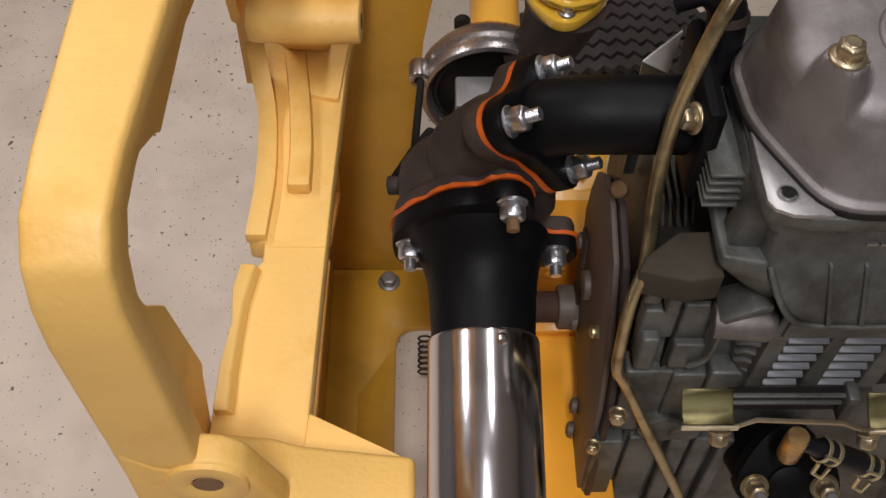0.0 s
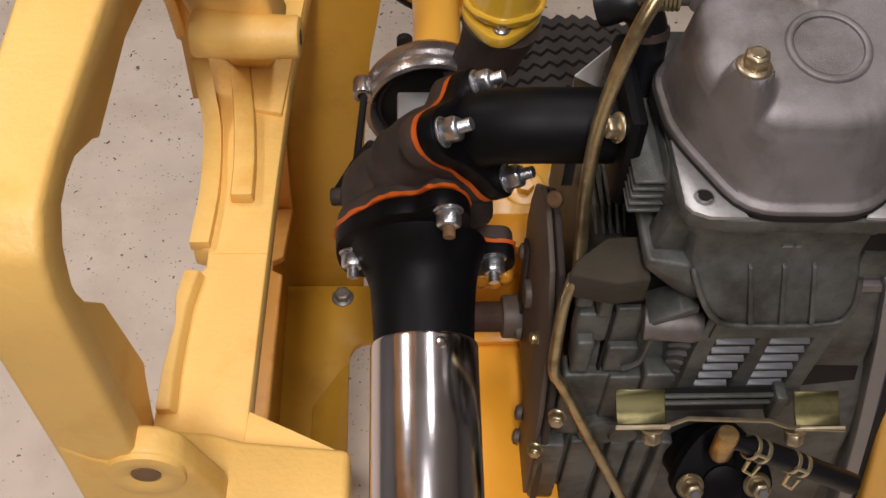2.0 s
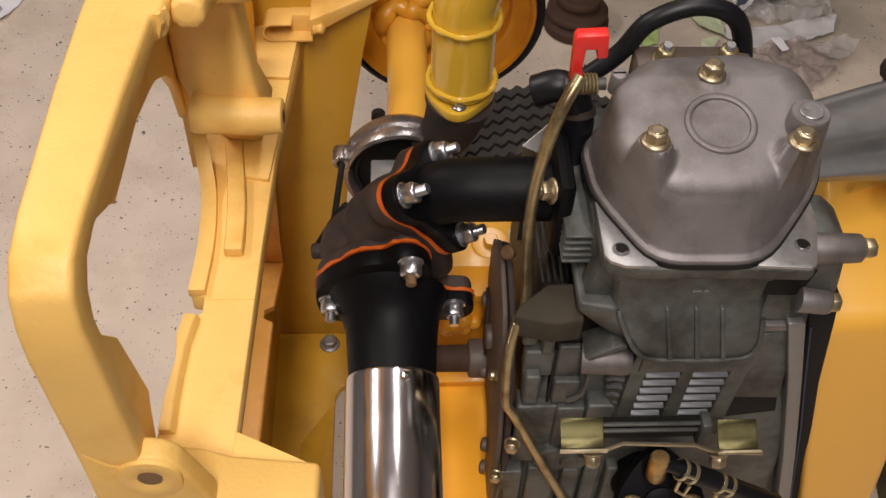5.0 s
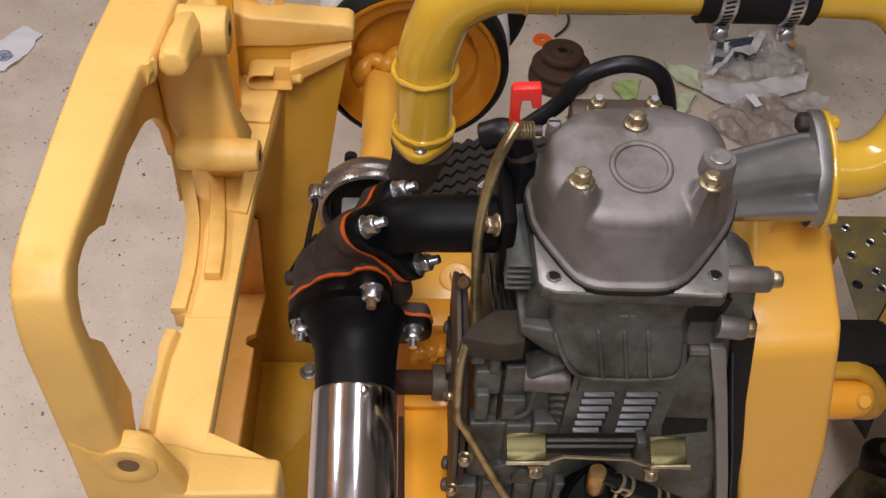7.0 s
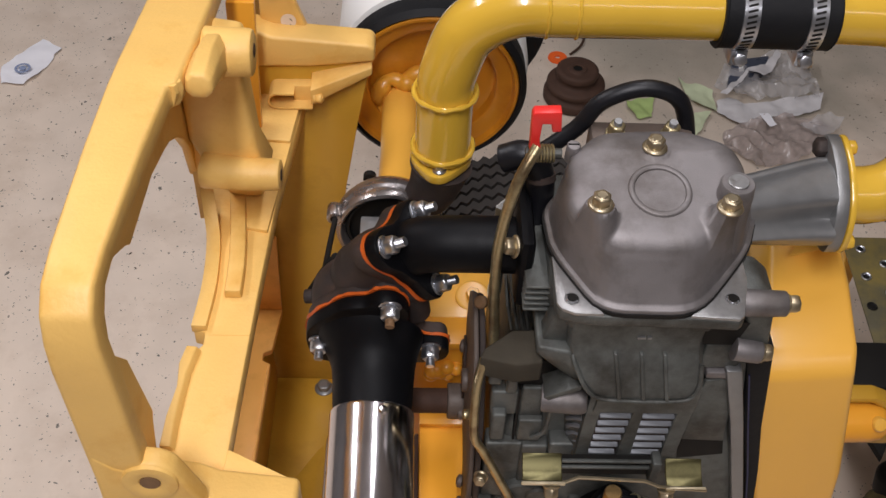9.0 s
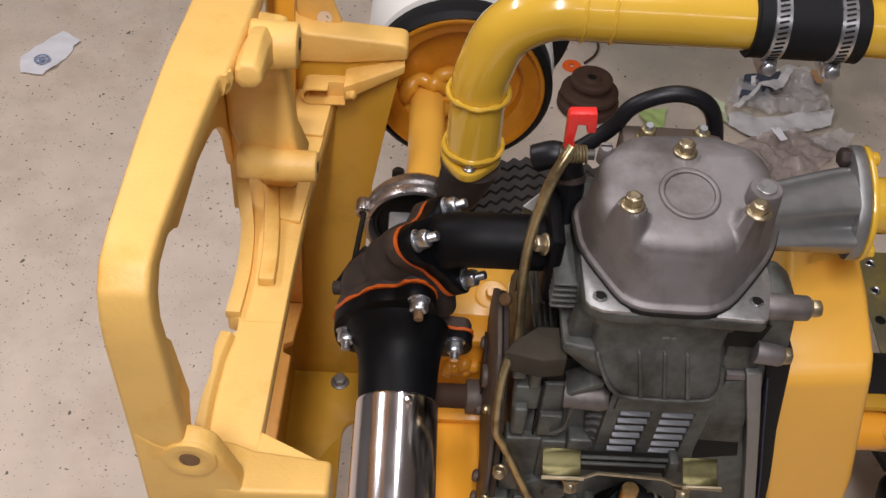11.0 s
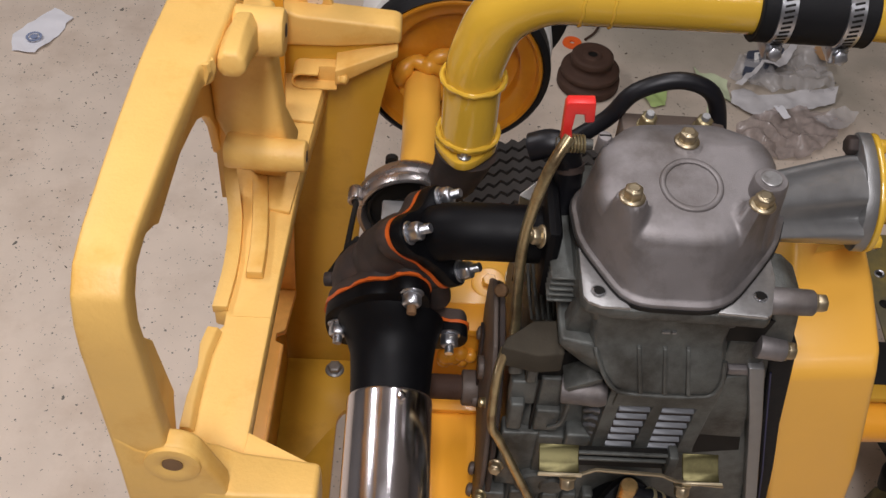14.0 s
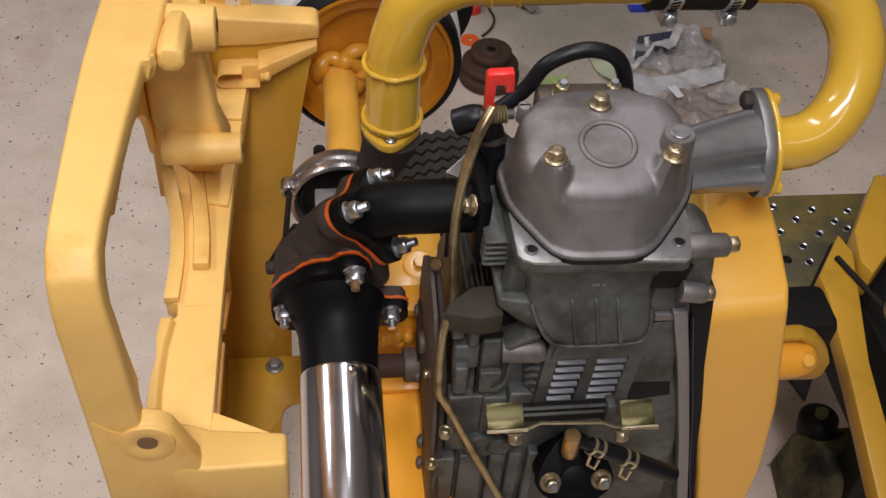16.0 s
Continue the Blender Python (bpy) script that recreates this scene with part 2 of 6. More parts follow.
        old = mix.outputs[2]
    nt.links.new(old, b.inputs["Base Color"])
    return m


M_FLOOR = floor_material()


# ---- mesh helpers ----
def finish(bm, name, mat, parent=None, label="", bevel=0.0, seg=2, smooth=40):
    bmesh.ops.remove_doubles(bm, verts=bm.verts, dist=1e-6)
    bmesh.ops.recalc_face_normals(bm, faces=bm.faces)
    if bevel:
        edges = [e for e in bm.edges if len(e.link_faces) == 2 and e.calc_face_angle(0) > 0.45]
        bmesh.ops.bevel(bm, geom=edges, offset=bevel, segments=seg, profile=0.5, affect="EDGES", clamp_overlap=True)
    for f in bm.faces:
        f.smooth = True
    me = bpy.data.meshes.new(name)
    bm.to_mesh(me)
    bm.free()
    me.set_sharp_from_angle(angle=radians(smooth))
    me.materials.append(mat)
    ob = new(name, me)
    if parent is not None:
        ob.parent = parent
        ob.matrix_parent_inverse = parent.matrix_world.inverted()
    if label:
        ob["label"] = label
    return ob


def part(name, bm, mat, parent, label="", bevel=0.0, seg=2, smooth=40):
    return finish(bm, name, mat, parent, label, bevel, seg, smooth)


def thing(name, place, label, category, group="", kind=""):
    ob = new(name)
    ob.empty_display_size = 0.05
    ob.location = place
    bpy.context.view_layer.update()
    return tagged(ob, label, category, group, kind)


def prism(pts, axis, lo, hi, bm=None):
    """A flat outline pushed from lo to hi along an axis; pts are the other two coordinates in x, y, z order."""
    bm = bm or bmesh.new()
    i = "xyz".index(axis)

    def at(p, v):
        q = list(p)
        q.insert(i, v)
        return bm.verts.new(q)
    a, b = [at(p, lo) for p in pts], [at(p, hi) for p in pts]
    bm.faces.new(a)
    bm.faces.new(b[::-1])
    for k in range(len(pts)):
        bm.faces.new((a[k], b[k], b[k - 1], a[k - 1]))
    return bm


def block(lo, hi, bm=None, m=None):
    bm = bm or bmesh.new()
    c = [(lo[k] + hi[k]) / 2 for k in range(3)]
    d = [hi[k] - lo[k] for k in range(3)]
    bmesh.ops.create_cube(bm, size=1, matrix=(m or Matrix()) @ Matrix.Translation(c) @ Matrix.Diagonal((*d, 1)))
    return bm


def loft(rings, bm=None, caps=True):
    bm = bm or bmesh.new()
    rows = [[bm.verts.new(p) for p in r] for r in rings]
    n = len(rows[0])
    for a, b in zip(rows, rows[1:]):
        for k in range(n):
            bm.faces.new((a[k], a[(k + 1) % n], b[(k + 1) % n], b[k]))
    if caps:
        bm.faces.new(rows[0][::-1])
        bm.faces.new(rows[-1])
    return bm


def smooth_path(pts, steps=8):
    pts = [Vector(p) for p in pts]
    ends = [pts[0] * 2 - pts[1]] + pts + [pts[-1] * 2 - pts[-2]]
    out = []
    for k in range(1, len(ends) - 2):
        p0, p1, p2, p3 = ends[k - 1:k + 3]
        for s in range(steps):
            t = s / steps
            out.append(0.5 * ((2 * p1) + (p2 - p0) * t + (2 * p0 - 5 * p1 + 4 * p2 - p3) * t * t + (3 * p1 - p0 - 3 * p2 + p3) * t ** 3))
    return out + [pts[-1]]


def tube(pts, radius, segs=20, bm=None, caps=True):
    """A round pipe along points; radius a number or one for each point."""
    pts = [Vector(p) for p in pts]
    radii = radius if isinstance(radius, (list, tuple)) else [radius] * len(pts)
    side = None
    rings = []
    for k, p in enumerate(pts):
        way = (pts[min(k + 1, len(pts) - 1)] - pts[max(k - 1, 0)]).normalized()
        if side is None:
            side = way.orthogonal().normalized()
        side = (side - way * side.dot(way)).normalized()
        up = way.cross(side)
        rings.append([p + radii[k] * (math.cos(a) * side + math.sin(a) * up) for a in (2 * math.pi * j / segs for j in range(segs))])
    return loft(rings, bm, caps)


def lathe(profile, place, way, segs=32, bm=None, caps=True):
    """Turned about the axis through place along way; profile rows are (radius, height along the axis)."""
    way = Vector(way).normalized()
    side = way.orthogonal().normalized()
    up = way.cross(side)
    rings = [[Vector(place) + way * h + max(r, 1e-5) * (math.cos(a) * side + math.sin(a) * up)
              for a in (2 * math.pi * j / segs for j in range(segs))] for r, h in profile]
    return loft(rings, bm, caps)


def hexagon(place, way, across, height, bm=None, turn=0.0):
    way = Vector(way).normalized()
    side = way.orthogonal().normalized()
    up = way.cross(side)
    r = across / math.sqrt(3)

    def ring(h, k):
        return [Vector(place) + way * h + r * k * (math.cos(a) * side + math.sin(a) * up)
                for a in (turn + math.pi * j / 3 for j in range(6))]
    return loft([ring(0, 1), ring(height * 0.82, 1), ring(height, 0.86)], bm)


def ear_flange(cy, cz):
    """Outline of a two-bolt flange, its ears on the rising diagonal."""
    pts = [(0.053, 0.008), (0.018, 0.029), (-0.016, 0.029), (-0.041, 0.010), (-0.041, -0.008), (-0.016, -0.034), (0.016, -0.034), (0.053, -0.008)]
    return [(cy + 0.707 * (p - q), cz + 0.707 * (p + q)) for p, q in chaikin(pts, 2)]


def flange_bolt(parent, place, way, across=0.011, height=0.007, flange=0.0085, mat=None, label="", name="bolt", turn=0.3):
    bm = lathe([(flange, 0), (flange, 0.0012), (flange * 0.8, 0.0024), (flange * 0.5, 0.0026)], place, way, 20)
    hexagon(Vector(place) + Vector(way).normalized() * 0.0015, way, across, height, bm, turn)
    lathe([(across * 0.33, height + 0.0014), (across * 0.33, height + 0.0022)], place, way, 12, bm)
    return part(name, bm, mat or M_GOLD, parent, label, bevel=0.0004, seg=1)


def stud_nut(parent, place, way, across=0.014, stud=0.012, mat=None, tip=None, turn=0.2):
    way = Vector(way).normalized()
    bm = lathe([(across * 0.68, 0), (across * 0.68, 0.0018)], place, way, 20)
    hexagon(Vector(place) + way * 0.0018, way, across, 0.010, bm, turn)
    nut = part("nut", bm, mat or M_ZINC, parent, "zinc-plated hex nut and washer", bevel=0.0005, seg=1)
    rows = [(0.0, 0.011)]
    for k in range(int(stud / 0.0013)):
        h = 0.011 + k * 0.0013
        rows += [(across * 0.29, h), (across * 0.26, h + 0.00065)]
    part("stud", lathe(rows, place, way, 14), tip or M_ZINC, nut)
    return nut


def arc2(cx, cy, r, a0, a1, n=10):
    return [(cx + r * math.cos(radians(a0 + (a1 - a0) * k / n)), cy + r * math.sin(radians(a0 + (a1 - a0) * k / n))) for k in range(n + 1)]


def arc3(cx, cy, z, r, a0, a1, n=10):
    return [(px, py, z) for px, py in arc2(cx, cy, r, a0, a1, n)]


def room():
    half, high = 3.2, 2.55
    bm = block((-half, -half, -0.1), (half, half, 0.0))
    floor = finish(bm, "floor", M_FLOOR)
    tagged(floor, "pale concrete floor with dark specks and grit", "floor", kind="structure")
    for name, lo, hi in (("wall_north", (-half, half, 0), (half, half + 0.12, high)), ("wall_south", (-half, -half - 0.12, 0), (half, -half, high)),
                         ("wall_east", (half, -half - 0.12, 0), (half + 0.12, half + 0.12, high)),
                         ("wall_west", (-half - 0.12, -half - 0.12, 0), (-half, half + 0.12, high))):
        tagged(finish(block(lo, hi), name, M_WALL), "plain painted garage wall", "wall", kind="structure")
    tagged(finish(block((-half, -half, high), (half, half, high + 0.1)), "ceiling", M_CEIL), "plain pale garage ceiling", "ceiling", kind="structure")


room()


def chaikin(pts, times=2):
    for _ in range(times):
        out = []
        for k in range(len(pts)):
            a, b = pts[k], pts[(k + 1) % len(pts)]
            out += [tuple(a[j] * 0.75 + b[j] * 0.25 for j in range(len(a))), tuple(a[j] * 0.25 + b[j] * 0.75 for j in range(len(a)))]
        pts = out
    return pts


def corner_round(pts, cut=0.2):
    out = []
    n = len(pts)
    for k in range(n):
        p, q, r = (Vector(pts[(k + j) % n]) for j in (-1, 0, 1))
        a, b = q + (p - q) * cut, q + (r - q) * cut
        for t in (0, 0.25, 0.5, 0.75, 1):
            out.append(tuple((a * (1 - t) + q * t) * (1 - t) + (q * (1 - t) + b * t) * t))
    return out


# ---- grille frame: arched front casting with a shelf ----
def grille_frame():
    g = thing("grille_frame", (-0.28, 0.1, 0.4), "yellow-painted cast iron grille frame with an arched top and bosses", "tractor frame")
    # outer band, an arch standing across the tractor
    outer = [(-0.146, 0.42), (-0.148, 0.85), (-0.154, 0.985), (-0.1525, 1.005), (-0.147, 1.022), (-0.134, 1.033), (-0.110, 1.0365),
             (-0.03, 1.0365), (0.029, 1.0335), (0.034, 1.0330), (0.06, 1.030), (0.15, 1.016), (0.30, 0.985), (0.42, 0.95), (0.46, 0.88), (0.46, 0.42)]
    inner = [(-0.128, 0.42), (-0.130, 0.85), (-0.136, 0.975), (-0.134, 0.992), (-0.128, 1.005), (-0.118, 1.014), (-0.103, 1.018),
             (-0.03, 1.018), (0.029, 1.0145), (0.034, 1.0140), (0.06, 1.011), (0.15, 0.997), (0.30, 0.966), (0.405, 0.935), (0.44, 0.87), (0.44, 0.42)]
    wide = [0.2700, 0.2700, 0.2725, 0.2745, 0.2752, 0.2752, 0.2740, 0.2690, 0.2656, 0.2600, 0.2588, 0.2570, 0.2610, 0.261, 0.261, 0.261]
    rows = []
    for (a, b), (c, d), w in zip(outer, inner, wide):
        rows.append([(-0.303, a, b), (-w, a, b), (-w, c, d), (-0.303, c, d)])
    part("arch_band", loft(rows), M_CAST_YELLOW, g, bevel=0.0035, seg=3)
    # web behind the band with the stepped opening edge
    edge = [(-0.135, 0.79), (-0.137, 0.98), (-0.125, 1.010), (0.12, 1.0), (0.18, 0.985), (0.200, 0.952), (0.182, 0.940), (0.190, 0.925), (0.160, 0.90), (0.150, 0.848), (0.1388, 0.8601), (0.1294, 0.8949), (0.1145, 0.917), (0.1009, 0.9301), (0.0792, 0.9446), (0.062, 0.951), (0.025, 0.9621), (-0.0429, 0.9673), (-0.050, 0.974), (-0.073, 0.9886),
            (-0.0949, 0.9929), (-0.1144, 0.9814), (-0.116, 0.9636), (-0.110, 0.945), (-0.0942, 0.9206), (-0.0764, 0.843), (-0.080, 0.838), (-0.0891, 0.8073), (-0.090, 0.79)]
    part("web", prism(edge, "x", -0.292, -0.285), M_CAST_YELLOW, g, bevel=0.0015)
    # shelf along the bottom of the opening
    shelf = [(-0.285, -0.122), (-0.284, -0.080), (-0.276, -0.030), (-0.2705, 0.0), (-0.2675, 0.004), (-0.2675, 0.016), (-0.277, 0.018), (-0.2765, 0.106),
             (-0.285, 0.150), (-0.297, 0.190), (-0.300, 0.30), (-0.2150, 0.30), (-0.2275, 0.16), (-0.2320, 0.056), (-0.2348, -0.032), (-0.2370, -0.113), (-0.28, -0.137)]
    part("shelf", prism(shelf, "z", 0.795, 0.813), M_CAST_YELLOW, g, bevel=0.002)
    part("shelf_step", prism([(-0.262, 0.127), (-0.2315, 0.120), (-0.2285, 0.155), (-0.216, 0.298), (-0.272, 0.298)], "z", 0.812, 0.8165), M_CAST_YELLOW, g, bevel=0.0012)
    part("shelf_step", prism([(-0.262, 0.232), (-0.2225, 0.229), (-0.2165, 0.298), (-0.272, 0.298)], "z", 0.8155, 0.8195), M_CAST_YELLOW, g, bevel=0.0012)
    part("seam", block((-0.2655, 0.0125, 0.8126), (-0.2345, 0.0137, 0.8134)), M_CAST_YELLOW, g)
    # curved lip and rib on the shelf
    lip = smooth_path([(-0.2715, 0.017, 0), (-0.2695, 0.06, 0), (-0.2725, 0.105, 0), (-0.277, 0.128, 0.012), (-0.281, 0.142, 0.040), (-0.283, 0.138, 0.075)], 4)
    bm = loft([[(x - 0.006, y, 0.811), (x + 0.0055, y, 0.811), (x + 0.005, y, 0.8185 + z), (x - 0.006, y, 0.8185 + z)] for x, y, z in lip])
    part("curved_lip", bm, M_CAST_YELLOW, g, bevel=0.002)
    rib = smooth_path([(-0.2505, 0.050, 0), (-0.2510, 0.08, 0), (-0.254, 0.115, 0), (-0.260, 0.16, 0)], 3)
    bm = loft([[(x - 0.0072, y, 0.811), (x + 0.0068, y, 0.811), (x + 0.0062, y, 0.821), (x - 0.0066, y, 0.821)] for x, y, z in rib])
    part("rib", bm, M_CAST_YELLOW, g, bevel=0.002)
    # low wall along the edge of the opening
    outer_edge = [(-0.2779, -0.0016), (-0.2808, -0.0178), (-0.2791, -0.0383), (-0.2823, -0.0632), (-0.2830, -0.0891)]
    inner_edge = [(-0.2682, -0.0022), (-0.2723, -0.0251), (-0.2736, -0.0480), (-0.2742, -0.0680), (-0.2738, -0.0891)]
    rows = []
    for (a, b), (c, d) in zip(outer_edge, inner_edge):
        rows.append([(a, b, 0.790), (c + 0.002, d, 0.790), (c + 0.001, d, 0.8135), (c - 0.002, d, 0.8185), (a, b, 0.8185)])
    part("edge_wall", loft(rows), M_CAST_YELLOW, g, bevel=0.0012)
    # post carrying the bosses
    bm = loft([[(-0.270, 0.106, 1.005), (-0.236, 0.110, 1.0), (-0.236, 0.150, 1.0), (-0.270, 0.15, 1.005)],
               [(-0.2845, 0.122, 0.955), (-0.236, 0.122, 0.955), (-0.236, 0.15, 0.955), (-0.2845, 0.152, 0.955)],
               [(-0.2848, 0.126, 0.905), (-0.2330, 0.122, 0.905), (-0.2330, 0.15, 0.905), (-0.2848, 0.156, 0.905)],
               [(-0.266, 0.116, 0.872), (-0.226, 0.114, 0.872), (-0.226, 0.16, 0.872), (-0.2848, 0.165, 0.872)],
               [(-0.262, 0.164, 0.812), (-0.240, 0.164, 0.812), (-0.240, 0.18, 0.812), (-0.280, 0.18, 0.812)]])
    part("post", bm, M_CAST_YELLOW, g, bevel=0.005, seg=3)
    bm = tube([(-0.275, 0.118, 0.884), (-0.240, 0.113, 0.885), (-0.2145, 0.112, 0.886)], [0.0145, 0.0130, 0.0122], 24)
    part("boss", bm, M_CAST_YELLOW, g, bevel=0.002)
    part("boss_hole", lathe([(0.005, 0), (0.0045, 0.0004), (0.0005, 0.0004)], (-0.2147, 0.112, 0.886), (1, 0, 0.03), 16), M_RUSTY, g)
    upper = part("boss", tube([(-0.260, 0.108, 1.002), (-0.2245, 0.108, 1.002)], [0.0175, 0.0165], 24), M_CAST_YELLOW, g, bevel=0.003)
    part("bore", lathe([(0.005, 0), (0.0045, 0.0004), (0.0005, 0.0004)], (-0.2243, 0.108, 1.004), (1, 0, 0), 16), M_RUSTY, upper)
    rings = []
    for cy, cz, hw, hh in ((0.042, 1.025, 0.0070, 0.0050), (0.044, 1.023, 0.0092, 0.0085), (0.056, 1.021, 0.0098, 0.0100), (0.074, 1.016, 0.0098, 0.0130), (0.096, 1.006, 0.0095, 0.0160), (0.106, 1.001, 0.0090, 0.0150)):
        outline = chaikin([(-hw, -hh), (hw, -hh), (hw * 0.92, hh), (-hw * 0.92, hh)], 1)
        rings.append([(-0.2500 + p, cy + q * 0.25, cz + q) for p, q in outline])
    part("ear", loft(rings), M_CAST_YELLOW, g, "rounded cast ear in front of the boss", bevel=0.0012, smooth=50)
    # ragged casting flash along the inner edge of the band
    rng = random.Random(4)
    rows = []
    for k in range(44):
        y = 0.030 + 0.094 * k / 43
        z = 1.0338 - 0.13 * max(0.0, y - 0.02)
        x = -0.2602 + 0.0010 * math.sin(k * 0.7) + rng.uniform(-0.0018, 0.0018)
        rows.append([(-0.268, y, z - 0.016), (x - 0.003, y, z - 0.016), (x, y + rng.uniform(-0.001, 0.001), z - 0.006), (x - 0.001, y, z - 0.0005), (-0.268, y, z - 0.0002)])
    part("casting_flash", loft(rows), M_CAST_YELLOW, g, "ragged casting flash under yellow paint", smooth=25)
    # lug with a hole on the near leg, and the foot running back from it
    lug_at, lug_way = (-0.2690, -0.1508, 0.8735), (0, -1, 0.0)
    outline = [(-0.302, 0.79), (-0.302, 0.905), (-0.2880, 0.888)] + arc2(-0.2690, 0.8735, 0.0185, 140, 25, 12) + [(-0.240, 0.848), (-0.238, 0.79)]
    lug = part("lug", prism(outline, "y", -0.1505, -0.136), M_CAST_YELLOW, g, bevel=0.005, seg=4)
    part("lug_ring", lathe([(0.0175, -0.002), (0.0168, 0.0012), (0.0140, 0.0018), (0.0100, 0.0014), (0.0068, 0.0004), (0.0062, -0.002)], lug_at, lug_way, 36, caps=False), M_CAST_YELLOW, lug)
    part("rusty_bore", lathe([(0.0066, -0.004), (0.0062, 0.0006), (0.001, 0.0006)], lug_at, lug_way, 20), M_BORE, lug)
    bm = loft([[(-0.29, -0.148, 0.79), (-0.29, -0.114, 0.79), (-0.29, -0.114, 0.850), (-0.29, -0.148, 0.850)],
               [(-0.250, -0.151, 0.79), (-0.250, -0.112, 0.79), (-0.250, -0.112, 0.838), (-0.250, -0.151, 0.843)],
               [(-0.236, -0.151, 0.79), (-0.236, -0.112, 0.79), (-0.236, -0.112, 0.829), (-0.236, -0.151, 0.8395)],
               [(-0.184, -0.150, 0.79), (-0.184, -0.116, 0.79), (-0.184, -0.118, 0.829), (-0.184, -0.150, 0.8395)]])
    part("foot", bm, M_CAST_YELLOW, g, bevel=0.004, seg=3)
    part("gusset", prism([(-0.238, -0.113), (-0.190, -0.113), (-0.236, -0.090)], "z", 0.795, 0.8175), M_CAST_YELLOW, g, bevel=0.001)
    part("lower_leg", block((-0.303, -0.149, 0.0), (-0.186, -0.116, 0.79)), M_CAST_YELLOW, g, bevel=0.004)
    # horn bracket with its lug, far end of the shelf
    bm = prism([(-0.272, 0.899), (-0.240, 0.886), (-0.155, 0.8795), (-0.1495, 0.876), (-0.1495, 0.862), (-0.205, 0.855), (-0.272, 0.853)], "y", 0.290, 0.318)
    horn = part("horn", bm, M_CAST_YELLOW, g, bevel=0.003, seg=3)
    bm = loft([[(-0.207, 0.296, 0.822), (-0.207, 0.296, 0.846), (-0.207, 0.272, 0.842), (-0.207, 0.272, 0.826)],
               [(-0.152, 0.296, 0.846), (-0.152, 0.296, 0.861), (-0.152, 0.287, 0.858), (-0.152, 0.287, 0.850)]])
    part("fin", bm, M_CAST_YELLOW, horn, bevel=0.001)
    ear2 = [(-0.252, 0.87), (-0.252, 0.96), (-0.238, 0.96), (-0.226, 0.930), (-0.219, 0.905), (-0.206, 0.868), (-0.21, 0.86)]
    bm = prism(ear2, "y", 0.312, 0.320)
    part("hanger", bm, M_CAST_YELLOW, horn, bevel=0.0015)
    part("hanger_hole", lathe([(0.007, 0), (0.007, 0.0006), (0.0005, 0.0006)], (-0.2270, 0.3118, 0.889), (0, -1, 0), 20), M_FLOOR, horn)
    part("back_post", block((-0.279, 0.275, 0.80), (-0.262, 0.308, 0.880)), M_CAST_YELLOW, g, bevel=0.004)
    part("stay", prism([(-0.272, 0.80), (-0.250, 0.80), (-0.245, 0.95), (-0.268, 0.95)], "y", 0.246, 0.254), M_ORANGE, g, "amber sheet stay behind the post", bevel=0.001)
    # folded clip and its screw
    arc = arc2(-0.2375, 0.8285, 0.0085, 270, 90, 8)
    pts = [(-0.206, 0.8205)] + [(a, b + 0.0005) for a, b in arc] + [(-0.222, 0.8375)]
    inner_pts = [(-0.222, 0.8360)] + [(-0.2375 + (a + 0.2375) * 0.82, 0.829 + (b - 0.8285) * 0.82) for a, b in reversed(arc)] + [(-0.206, 0.822)]
    part("spring_clip", prism(pts + inner_pts, "y", 0.272, 0.300), M_CAST_YELLOW, g, smooth=60)
    part("clip_tab", block((-0.224, 0.284, 0.8205), (-0.203, 0.310, 0.838)), M_CAST_YELLOW, g, bevel=0.001)
    flange_bolt(g, (-0.2035, 0.2755, 0.832), (1, -0.3, 0.1), 0.009, 0.006, 0.0055, M_CAST_YELLOW)
    return g


grille_frame()


